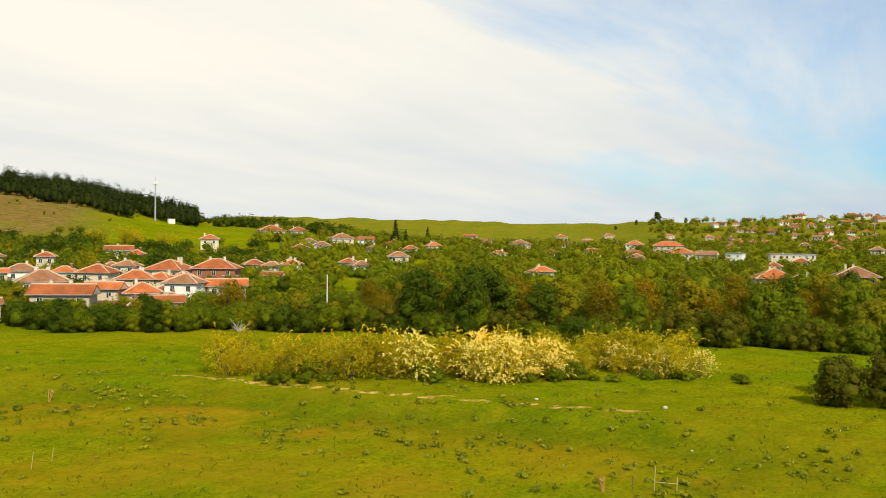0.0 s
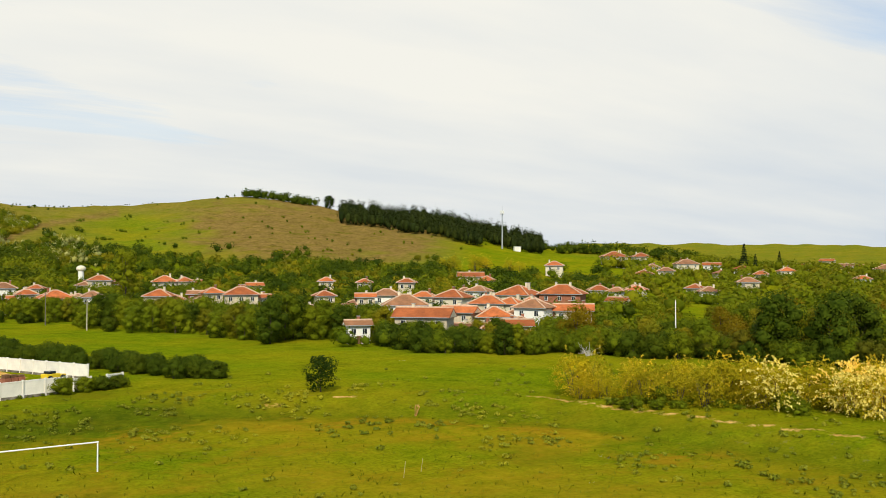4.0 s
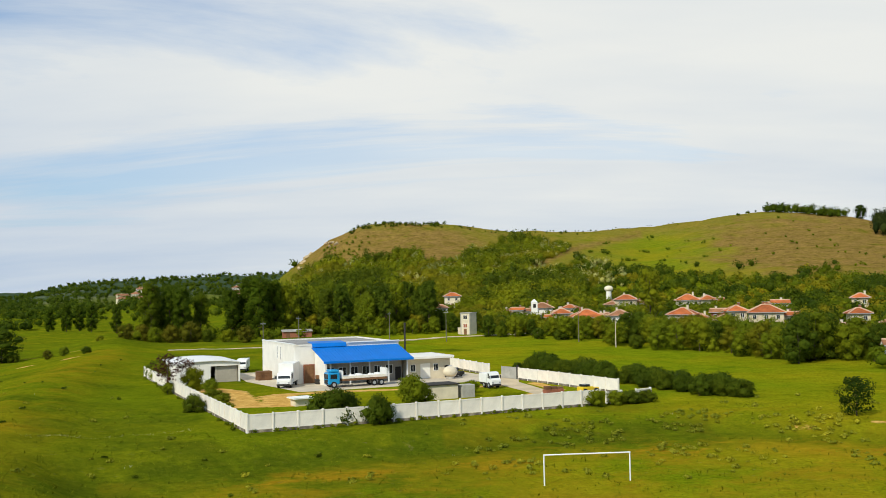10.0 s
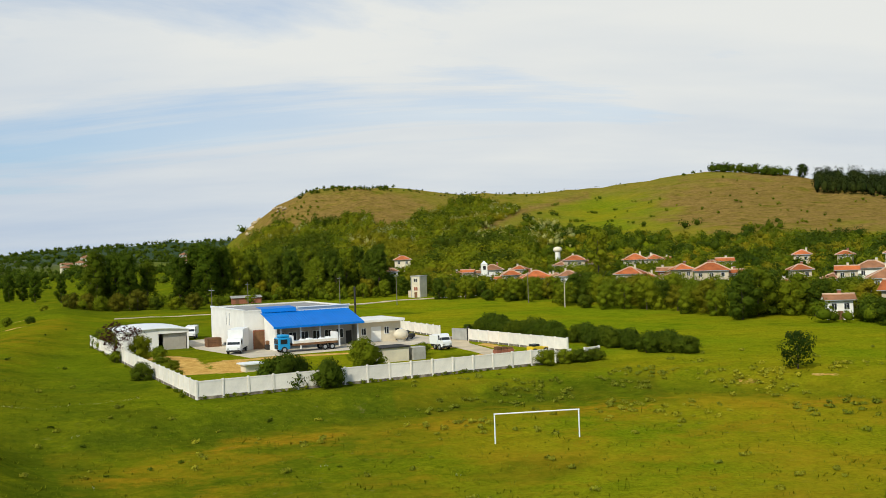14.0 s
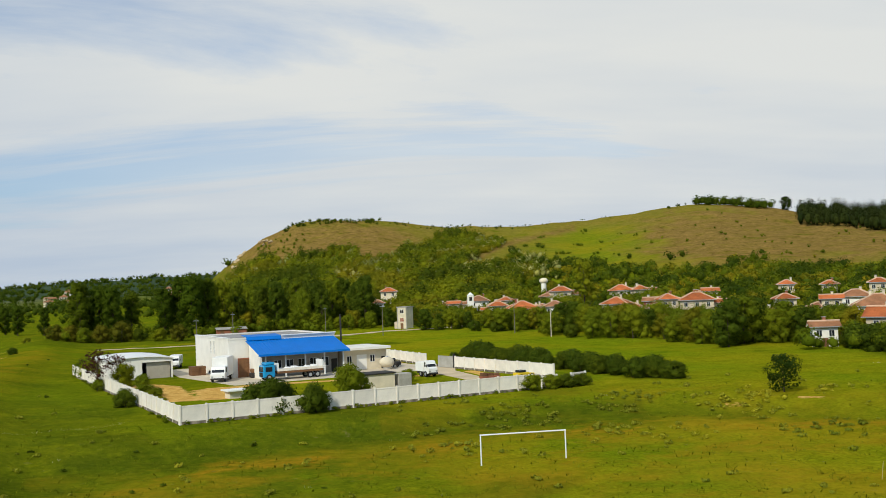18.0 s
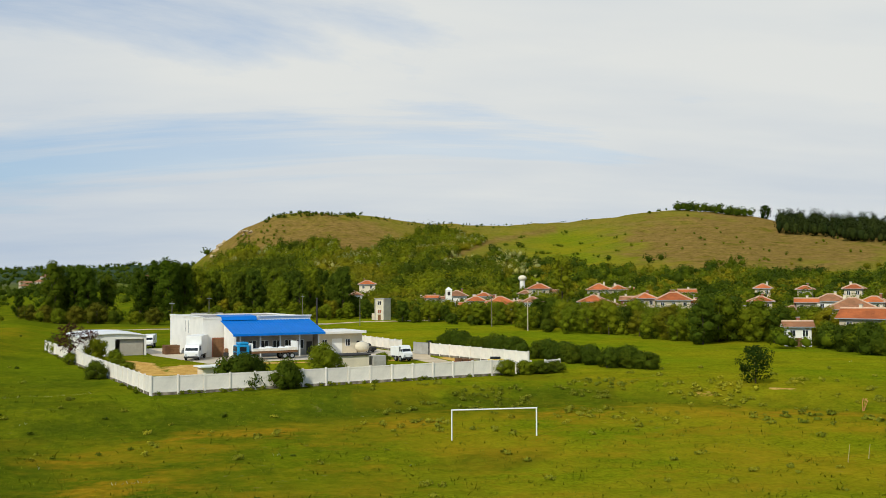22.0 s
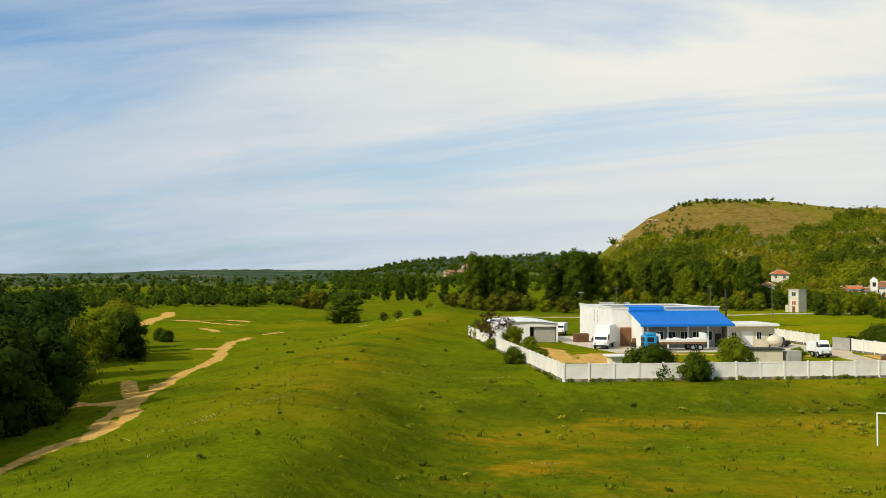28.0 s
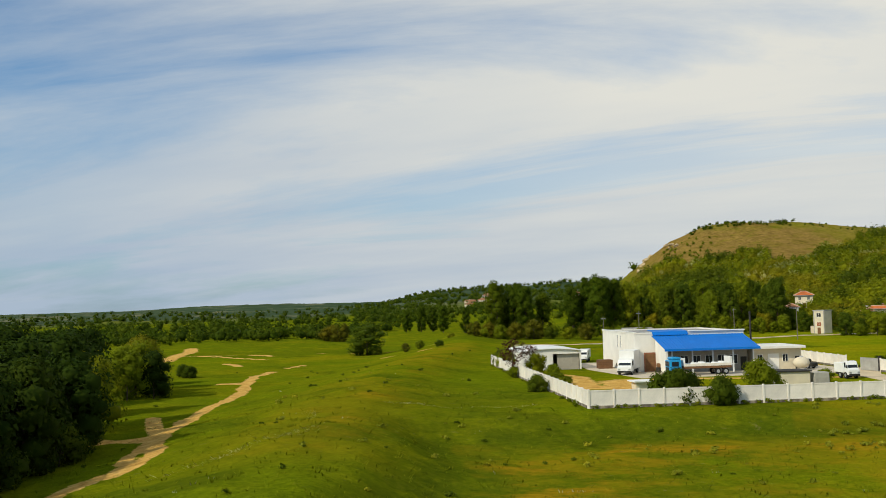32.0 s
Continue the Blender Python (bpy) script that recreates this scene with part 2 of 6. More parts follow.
def ground_material():
    k = Mat("meadow", 0.95)
    k.p.inputs["Specular IOR Level"].default_value = 0.0
    at = k.node("ShaderNodeVertexColor")
    at.layer_name = "cover"
    sp = k.node("ShaderNodeSeparateColor")
    k.link(at.outputs[0], sp.inputs[0])
    big = k.noise(0.035, 7, .62)
    mid = k.noise(0.35, 8, .68)
    fine = k.noise(2.6, 6, .7)
    grass = k.ramp(mid, [(0.28, (.105, .150, .003)), (0.50, (.168, .212, .004)), (0.72, (.228, .255, .006))])
    grass = k.mix(k.ramp(big, [(.42, (0, 0, 0)), (.66, (.8, .8, .8))]), grass, k.ramp(mid, [(0.3, (.235, .205, .004)), (0.7, (.345, .285, .008))]))
    grass = k.mix(1.0, grass, k.ramp(fine, [(0.30, (.50, .56, .45)), (0.50, (.95, .96, .9)), (0.70, (1.30, 1.25, 1.1))]), "MULTIPLY")
    tv = k.node("ShaderNodeVertexColor")
    tv.layer_name = "turf"
    ts = k.node("ShaderNodeSeparateColor")
    k.link(tv.outputs[0], ts.inputs[0])
    # rank dark grass on the banks, yellowed turf on the playing field
    rank = k.math("MULTIPLY", ts.outputs[0], k.ramp(k.noise(.22, 7, .7), [(.30, (0, 0, 0)), (.50, (1, 1, 1))]))
    grass = k.mix(rank, grass, k.ramp(k.noise(1.1, 8, .72), [(.3, (.034, .056, .003)), (.55, (.078, .098, .004)), (.75, (.150, .140, .010))]))
    sere = k.math("MULTIPLY", ts.outputs[1], k.ramp(k.noise(.075, 6, .6), [(.42, (0, 0, 0)), (.68, (1, 1, 1))]))
    grass = k.mix(sere, grass, k.ramp(k.noise(.6, 8, .72), [(.3, (.240, .175, .004)), (.7, (.365, .265, .010))]))
    # rich dark grass; this colour also holds the shade of the levee's right slope
    deep = k.math("MULTIPLY", ts.outputs[2], k.ramp(k.noise(.16, 8, .7), [(.34, (.25, .25, .25)), (.56, (1, 1, 1))]))
    grass = k.mix(deep, grass, k.ramp(k.noise(.9, 9, .75), [(.3, (.044, .074, .003)), (.5, (.090, .120, .004)), (.7, (.165, .178, .006))]))
    # streaks of drier, coppery grass
    copper = k.math("MULTIPLY", k.ramp(k.noise(.13, 8, .72, stretch=(.85, 1.2, 1)), [(.49, (0, 0, 0)), (.62, (.7, .7, .7))]), ts.outputs[1])
    grass = k.mix(copper, grass, k.ramp(k.noise(1.2, 7, .7), [(.3, (.235, .145, .005)), (.7, (.36, .235, .010))]))
    # far off, scrub and ploughland, dulled to grey-green to paint in the haze
    grass = k.mix(tv.outputs["Alpha"], grass, k.ramp(k.noise(.006, 6, .6, stretch=(1, 1, 1)), [(.35, (.040, .066, .034)), (.54, (.062, .090, .048)), (.62, (.16, .16, .09)), (.68, (.07, .10, .05))]))
    # worn, straw-coloured tufts
    straw = k.ramp(k.noise(0.8, 9, .75), [(.60, (0, 0, 0)), (.70, (.55, .55, .55))])
    grass = k.mix(k.math("MULTIPLY", straw, sp.outputs[2]), grass, (.24, .20, .07))
    dry = k.ramp(k.noise(0.06, 9, .7), [(0.28, (.150, .120, .012)), (0.46, (.250, .160, .044)), (0.58, (.215, .150, .030)), (0.70, (.120, .130, .008))])
    dry = k.mix(1.0, dry, k.ramp(k.noise(.45, 6, .7), [(.3, (.6, .6, .6)), (.6, (1.1, 1.1, 1.1))]), "MULTIPLY")
    dry = k.mix(1.0, dry, k.ramp(k.noise(.16, 7, .75), [(.32, (.62, .66, .55)), (.5, (1, 1, 1)), (.68, (1.22, 1.18, 1.15))]), "MULTIPLY")
    c = k.mix(sp.outputs[1], grass, dry)
    soil = k.ramp(k.noise(0.9, 8, .7), [(0.25, (.40, .205, .045)), (0.5, (.62, .365, .090)), (0.75, (.80, .55, .18))])
    edge = k.math("ADD", sp.outputs[0], k.math("MULTIPLY", k.math("SUBTRACT", k.noise(1.1, 8, .75), 0.5), 1.2))
    c = k.mix(k.ramp(edge, [(.40, (0, 0, 0)), (.56, (1, 1, 1))]), c, soil)
    k.color(c)
    k.bump(k.math("ADD", k.math("MULTIPLY", mid, 1.5), k.noise(1.6, 8, .75)), 0.55, 0.5)
    return k.m


M_GROUND = ground_material()
M_LEAF = foliage("leaf_green", (.112, .155, .005), (.225, .255, .010))
M_LEAF_OLIVE = foliage("leaf_olive", (.175, .172, .006), (.290, .262, .014))
M_LEAF_RUST = foliage("leaf_young_bronze", (.205, .140, .004), (.310, .215, .010))
M_LEAF_DARK = foliage("leaf_dark", (.052, .086, .005), (.108, .142, .009))
# deep green of the sapling; on riverside trees its darkness stands for shade
M_LEAF_DEEP_SHADED = foliage("leaf_deep_shaded", (.022, .046, .005), (.052, .082, .007))
M_POPLAR = foliage("leaf_poplar", (.052, .090, .004), (.105, .145, .007))
M_BRUSH = foliage("leaf_brown_brush", (.085, .090, .005), (.170, .155, .012))
M_PINE = foliage("pine_needles", (.014, .026, .005), (.038, .052, .010), .3, .8, .12)
M_BLOSSOM = foliage("blossom_cream", (.82, .62, .09), (.95, .80, .26), .08, .6, .3)
M_THORN = foliage("thorn_blossom", (.26, .26, .045), (.60, .55, .20), .15, .7, .3)
M_YELLOW = foliage("blossom_yellow_green", (.36, .31, .006), (.58, .46, .014), .2, .8, .4)
M_GOLD = foliage("blossom_gold", (.50, .36, .010), (.68, .52, .040), .1, .7, .3)
M_REDLEAF = foliage("leaf_purple", (.035, .012, .010), (.11, .045, .030))
M_BARK = plain("bark", (.10, .075, .05), .9, 0, .35, 3, 20, .5)
M_DEADWOOD = plain("bleached_wood", (.55, .50, .38), .9, 0, .2, 3, 20, .3)
M_WHITE = plain("white_render", (.82, .79, .71), .75, 0, .07, .5, 9, .1, .05)
M_LIME = plain("limewash", (.62, .52, .36), .85, 0, .16, .8, 9, .12, .25)
M_CREAM = plain("cream_render", (.76, .67, .49), .8, 0, .12, .6, 9, .12, .2)
M_GREY = plain("grey_render", (.42, .38, .31), .85, 0, .16, .6, 9, .15, .1)
M_PANEL = plain("precast_panel", (.86, .80, .69), .85, 0, .10, .8, 12, .2, .14)
M_CONC = plain("concrete", (.40, .38, .33), .9, 0, .22, .7, 12, .25, .12)
M_PLINTH = plain("stained_plinth", (.26, .22, .16), .95, 0, .8, 1.1, 5, .4, .4)
M_BLUE = plain("blue_sheet_metal", (.001, .165, .60), .6, .0, .08, .4, 6, .05, .05)
M_TILE = plain("red_roof_tile", (.56, .155, .042), .85, 0, .34, .45, 3.5, .5, .42)
M_TILE_OLD = plain("weathered_roof_tile", (.36, .165, .075), .9, 0, .34, .45, 3.5, .5, .3)
M_RIDGE = plain("pale_ridge_mortar", (.66, .44, .29), .9, 0, .2, 1, 9, .2, .2)
M_GLASS = plain("dark_window", (.025, .03, .035), .15, 0, .2, 1, 5, .0, .3)
M_DARK = plain("dark_interior", (.035, .032, .028), .8, 0, .2, 1, 8, .1)
M_BRICK = plain("red_brick", (.34, .13, .07), .9, 0, .2, 2, 12, .3, .2)
M_TIMBER = plain("brown_timber", (.20, .10, .045), .85, 0, .25, 2, 14, .3, .2)
M_STEEL = plain("galvanised_steel", (.48, .49, .50), .45, .6, .12, 1, 12, .1, .1)
M_PAINT = plain("white_paint", (.82, .82, .79), .4, 0, .05, 1, 10, .03, .04)
M_CAB = plain("blue_cab_paint", (.02, .27, .55), .3, 0, .06, 1, 8, .02, .02)
M_TYRE = plain("rubber", (.02, .02, .02), .85, 0, .1, 3, 20, .1)
M_ASPHALT = plain("pale_yard_concrete", (.58, .50, .37), .95, 0, .16, .25, 4, .3, .05)
M_ROOFGREY = plain("roof_felt", (.30, .29, .27), .9, 0, .2, .6, 8, .3, .1)
M_STONE = plain("pale_limestone", (.56, .43, .25), .95, 0, .25, .08, 1.2, .6, .2)
M_WEED = foliage("weed_leaf", (.15, .19, .012), (.32, .34, .035), .2, .8, .3)
M_GRASS = foliage("grass_blades", (.110, .145, .003), (.270, .280, .008), .2, .9, .3)
M_FLOWER = foliage("pale_meadow_flowers", (.45, .45, .25), (.80, .80, .55), .2, .7, .3)
M_PALEGRASS = foliage("pale_grass_heads", (.34, .34, .08), (.56, .54, .20), .2, .8, .3)
M_STRAW = plain("dry_stalk", (.50, .26, .07), .9, 0, .2, 4, 20, .2)
M_LIMESTONE = plain("white_limestone", (.62, .58, .44), .9, 0, .14, 2, 12, .3)
M_STAKE = plain("yellowed_wood", (.44, .37, .13), .9, 0, .2, 4, 20, .2)
M_YELLOWPAINT = plain("yellow_paint", (.75, .52, .02), .45, 0, .08, 1, 9, .05)
M_LANE = plain("pale_lane_gravel", (.62, .50, .32), .95, 0, .2, .3, 3, .4, .1)
M_GATE = plain("grey_gate_sheet", (.36, .35, .31), .6, 0, .2, .8, 6, .1, .1)
M_POLE = plain("weathered_pole", (.17, .15, .12), .9, 0, .2, 2, 14, .2)

# ---- the lie of the land: a height for every place, metres ----
CREST_AZ = (-180, -120, -80, -60, -50, -45, -40, -37.8, -34.9, -29.3, -24.8, -22.8, -19.5, -16.1, -12.7, -9.4, -3.5, 0, 4.5, 6.4, 7.8, 9.2, 10.4, 12, 14, 60, 180)
CREST_EL = (-.3, -.3, -.1, -.3, -.1, .35, .85, .95, 1.52, 2.68, 3.38, 3.92, 4.25, 3.98, 3.47, 3.35, 3.62, 4.0, 3.95, 3.2, 2.15, 1.0, .1, -.6, -1.2, -1.25, -.3)
CREST_R = (700, 700, 700, 700, 660, 640, 620, 620, 660, 720, 760, 780, 800, 800, 780, 740, 700, 690, 690, 690, 690, 690, 690, 690, 690, 690, 700)
FOOT_AZ = (-180, -80, -75, -68, -59.7, -48, -40, -35, -29.7, -26, -20.3, -12.7, -8, -2.8, 4, 10, 60, 180)
FOOT_R = (200, 150, 150, 149, 147, 159, 163, 163, 165, 190, 194, 225, 267, 301, 370, 420, 420, 200)
FAR_AZ = (-180, -90, -77, -72, -69, -65, -62.8, -59.5, -52.8, -46, -40, -30, 5, 8.7, 11.7, 17, 20.8, 23.5, 28, 60, 180)
FAR_EL = (1.2, 1.4, 1.55, 1.45, 1.35, 1.25, 1.32, 1.1, 1.22, 1.38, 1.42, 1.0, .9, 1.15, 1.08, .95, .75, .15, -.1, -.1, .8)
FAR_R = (1500, 1300, 1150, 1150, 1150, 1150, 1200, 1500, 1600, 1600, 1600, 1600, 1600, 1600, 1600, 1600, 1700, 1800, 1900, 1900, 1500)
EDGE_AZ = (-180, -60, -20, 20, 24, 31, 34, 38, 46, 180)
EDGE_EL = (.6, .6, .6, .3, .3, .33, .3, .12, .1, .6)
PITCH = ((-11, 8), (-18, 44), (-22, 66), (-30, 83), (-17, 89), (-1, 95.5), (14, 102), (33, 104), (51, 94), (61, 83), (64, 72), (70, 50), (72, 38), (72, -30), (-8, -30))
LEVEE = ((-5, -10), (-16, 20), (-24, 38), (-31.5, 54), (-37, 67), (-44, 88), (-57, 130), (-82, 240), (-110, 330))
TRACK = ((-43.5, 30), (-45.3, 42), (-46.4, 47.3), (-47.8, 51.5), (-48.4, 55.5), (-48.4, 60), (-49.3, 64.5), (-52.2, 69), (-56.2, 73.5), (-60, 80.5), (-69.5, 98), (-75, 112), (-85.5, 137), (-97, 158), (-105, 174), (-106.5, 183.5))


def seg_dist(x, y, pts):
    """Distance from places to a polyline, and the side (left positive)."""
    best, side = np.full(x.shape, 1e9), np.zeros(x.shape)
    for (ax, ay), (bx, by) in zip(pts[:-1], pts[1:]):
        dx, dy = bx - ax, by - ay
        k = np.clip(((x - ax) * dx + (y - ay) * dy) / (dx * dx + dy * dy), 0, 1)
        d = np.hypot(x - ax - k * dx, y - ay - k * dy)
        s = np.sign(dx * (y - ay) - dy * (x - ax))
        side = np.where(d < best, s, side)
        best = np.minimum(best, d)
    return best, side


def in_poly(x, y, pts):
    hit = np.zeros(x.shape, bool)
    for (ax, ay), (bx, by) in zip(pts, pts[1:] + pts[:1]):
        if ay != by:
            hit ^= ((ay > y) != (by > y)) & (x < (bx - ax) * (y - ay) / (by - ay) + ax)
    return hit


def smooth(u):
    u = np.clip(u, 0, 1)
    return u * u * (3 - 2 * u)


def wave(x, y, s, seed):
    """A cheap rolling noise out of crossed sines, about -1 to 1."""
    r = np.random.RandomState(seed)
    out = np.zeros(np.shape(x))
    for i in range(7):
        a, p, f = r.uniform(0, 6.283), r.uniform(0, 6.283), r.uniform(.6, 1.7) / s
        out = out + np.sin((x * np.cos(a) + y * np.sin(a)) * f * 6.283 + p + 1.5 * np.sin((y * np.cos(a) - x * np.sin(a)) * f * 3.1 + 2 * p))
    return out / 4


def height(x, y):
    x, y = np.asarray(x, float), np.asarray(y, float)
    r, az = np.hypot(x, y), np.degrees(np.arctan2(-x, y))
    eye = 16.0
    # valley floor, the lower playing field, the levee and the river side
    d, _ = seg_dist(x, y, PITCH + PITCH[:1])
    out = np.where(in_poly(x, y, PITCH), 0, d)
    z = 1.6 * smooth(out / 8.0)
    d, s = seg_dist(x, y, LEVEE)
    left = np.where(s > 0, d, 0)
    z = z + 1.7 * np.exp(-(d / 8.5) ** 2) + .14 * wave(x, y, 7, 51) * np.exp(-(d / 14.0) ** 2) - 2.0 * smooth((left - 6) / 22) * (r < 700)
    # the hills that rise behind the village
    foot = np.interp(az, FOOT_AZ, FOOT_R) + 15
    cr = np.interp(az, CREST_AZ, CREST_R)
    cz = eye + cr * np.tan(np.radians(np.interp(az, CREST_AZ, CREST_EL)))
    u = (r - foot) / (cr - foot)
    hill = (cz - 1.6) * np.where(u < 1, np.clip(u, 0, 1) ** 1.45, 1 - .12 * np.clip(u - 1, 0, 4))
    z = z + np.where(r > foot, hill, 0)
    # farther ridges, up to the horizon
    fr = np.interp(az, FAR_AZ, FAR_R)
    fz = eye + fr * np.tan(np.radians(np.interp(az, FAR_AZ, FAR_EL)))
    v = (r - 650) / (fr - 650)
    z = np.where(r > 650, np.maximum(z, 1 + (fz - 1) * np.where(v < 1, np.clip(v, 0, 1) ** 1.2, 1 - .25 * np.clip(v - 1, 0, 4))), z)
    ez = eye + 4300 * np.tan(np.radians(np.interp(az, EDGE_AZ, EDGE_EL)))
    z = np.where(r > 2400, np.maximum(z, ez * smooth((r - 2400) / 1900)), z)
    # unevenness
    flat = smooth((r - 230) / 200)
    yard = in_poly(x, y, ((-23, 98), (40, 127), (15, 225), (-66, 190)))
    z = z + np.where(yard, 0, .10 * wave(x, y, 9, 1) + .16 * wave(x, y, 31, 2) + flat * (1.2 * wave(x, y, 60, 3) + 2.0 * wave(x, y, 170, 4)) * np.clip(r / 800, .3, 1.2))
    return z


def ground(x, y):
    return float(height(np.array([x]), np.array([y]))[0])



# houses: place, width and height of the eaves
HOUSES_A = [
    (111, 205, 10.3, 4.4), (93, 164, 10.4, 5.2), (106, 172, 6.9, 5.0), (133, 219, 7.8, 4.2), (128, 226, 5.4, 4.0), (123, 238, 7.5, 4.0),
    (115, 235, 4.8, 4.6), (131, 199, 8.4, 4.4), (157, 223, 10.2, 4.0), (135, 195, 5.6, 4.4), (128, 176, 7.0, 5.0), (112, 168, 7.2, 4.2),
    (109, 156, 6.2, 3.2), (168, 217, 11.6, 4.6), (137, 173, 8.2, 4.4), (156, 242, 6.0, 3.6), (144, 265, 4.8, 4.6), (140, 287, 4.2, 3.6),
    (191, 302, 9.0, 2.8), (255, 335, 7.4, 4.4), (82, 171, 4.4, 3.6), (109, 249, 5.0, 4.0), (129, 293, 4.8, 3.6), (91, 216, 5.0, 3.4),
]
HOUSES_A2 = [
    (197, 236, 6.0, 3.6), (195, 225, 5.0, 4.0), (212, 236, 5.0, 4.0), (177, 204, 5.2, 3.4), (342, 397, 13.2, 5.2), (291, 318, 6.4, 3.2),
    (333, 358, 6.4, 3.6), (187, 285, 6.0, 3.0), (181, 232, 7.0, 3.4), (150, 207, 6.0, 3.4),
]
HOUSES_B = [
    (30, 366, 4.6, 3.4), (39, 362, 7.6, 3.6), (43, 336, 6.2, 3.8), (48, 351, 4.6, 3.6), (48, 312, 10.0, 3.8), (53, 313, 4.6, 3.0),
    (55, 292, 6.2, 4.6), (69, 353, 7.5, 4.6), (72, 283, 7.4, 4.0), (87, 335, 8.0, 3.6), (93, 332, 5.0, 3.4), (82, 279, 5.0, 4.0),
    (83, 268, 5.0, 5.0), (90, 264, 9.1, 4.0), (104, 292, 4.6, 3.6), (6, 421, 6.8, 5.0), (1, 402, 5.0, 3.4),
]
HOUSES_C = [
    (373, 375, 11.7, 5.5), (372, 409, 9.1, 4.5), (411, 393, 9.4, 4.0), (298, 266, 8.0, 4.0), (370, 322, 7.2, 4.6), (422, 350, 8.2, 4.0),
    (507, 349, 12.0, 4.6), (365, 263, 6.0, 4.0), (254, 166, 6.6, 4.6), (862, 510, 10.3, 4.0), (243, 240, 5.0, 4.0), (203, 225, 5.0, 4.4),
    (239, 230, 6.0, 3.6), (872, 670, 14.6, 3.6), (916, 576, 12.8, 4.0), (307, 321, 6.8, 4.0), (260, 172, 5.0, 3.6),
]
HOUSES_D = [
    (596, 315, 11.0, 4.0), (411, 216, 7.0, 3.6), (551, 268, 18.0, 6.0), (459, 216, 12.3, 4.0), (438, 193, 9.5, 4.6), (439, 179, 7.6, 6.5),
    (271, 99, 10.1, 4.2), (296, 84, 12.0, 4.4), (830, 403, 7.8, 5.0), (822, 360, 7.6, 4.4), (601, 201, 7.0, 4.0), (573, 173, 7.0, 4.0),
    (850, 244, 7.5, 4.0), (511, 135, 6.0, 4.4), (420, 142, 6.0, 4.0), (358, 131, 5.5, 3.4), (870, 514, 10.1, 4.0), (885, 498, 10.1, 4.0),
    (276, 93, 6.5, 3.6), (446, 155, 19.5, 6.4),
]

# ---- building helpers ----


def mesh_of(name, verts, faces, mat, normals=None, tone=None):
    me = bpy.data.meshes.new(name)
    me.from_pydata(np.asarray(verts).tolist(), [], np.asarray(faces).tolist())
    me.materials.append(mat)
    if normals is not None:
        me.polygons.foreach_set("use_smooth", np.ones(len(me.polygons), bool))
        me.normals_split_custom_set_from_vertices(np.asarray(normals).tolist())
    if tone is not None:
        me.attributes.new("tone", "FLOAT", "POINT").data.foreach_set("value", np.asarray(tone, np.float32))
    return me


def part(name, bm, mat, parent, label=""):
    """Links a bmesh as one mesh under a thing or a part."""
    me = bpy.data.meshes.new(name)
    bm.to_mesh(me)
    bm.free()
    me.materials.append(mat)
    ob = new(name, me)
    ob.parent = parent
    return tagged(ob, label)


def thing(name, m, label, category, group="", kind=""):
    ob = new(name)
    ob.empty_display_size = 0.5
    ob.matrix_world = m
    return tagged(ob, label, category, group, kind)


def box(x0, y0, z0, x1, y1, z1, bevel=0.0, bm=None):
    bm = bm or bmesh.new()
    r = bmesh.ops.create_cube(bm, size=1)
    bmesh.ops.scale(bm, vec=(x1 - x0, y1 - y0, z1 - z0), verts=r["verts"])
    bmesh.ops.translate(bm, vec=((x0 + x1) / 2, (y0 + y1) / 2, (z0 + z1) / 2), verts=r["verts"])
    if bevel:
        ed = list({e for v in r["verts"] for e in v.link_edges})
        bmesh.ops.bevel(bm, geom=ed, offset=bevel, segments=1, affect="EDGES")
    return bm


def rod(p, q, r0, r1=None, n=8, bm=None):
    """A tapered round bar from p to q."""
    bm = bm or bmesh.new()
    p, q = Vector(p), Vector(q)
    m = Matrix.Translation((p + q) / 2) @ (q - p).to_track_quat("Z", "Y").to_matrix().to_4x4()
    bmesh.ops.create_cone(bm, cap_ends=True, segments=n, radius1=r0, radius2=r0 if r1 is None else r1, depth=(q - p).length, matrix=m)
    return bm


def poly(points, bm=None, thick=None):
    """A face, or a slab of that thickness below it."""
    bm = bm or bmesh.new()
    f = bm.faces.new([bm.verts.new(p) for p in points])
    f.normal_update()
    if thick:
        r = bmesh.ops.extrude_face_region(bm, geom=[f])
        vs = [v for v in r["geom"] if isinstance(v, bmesh.types.BMVert)]
        bmesh.ops.translate(bm, vec=(0, 0, -thick), verts=vs)
        bmesh.ops.recalc_face_normals(bm, faces=bm.faces)
    return bm


def wheel(x, y, r, w, parent):
    bm = rod((x, y - w / 2, r), (x, y + w / 2, r), r, n=14)
    tyre = part("tyre", bm, M_TYRE, parent, "black rubber tyre")
    part("rim", rod((x, y - w / 2 - .01, r), (x, y + w / 2 + .01, r), r * .55, n=10), M_STEEL, tyre)
    return tyre


# ---- the ground: one sheet to the horizon ----


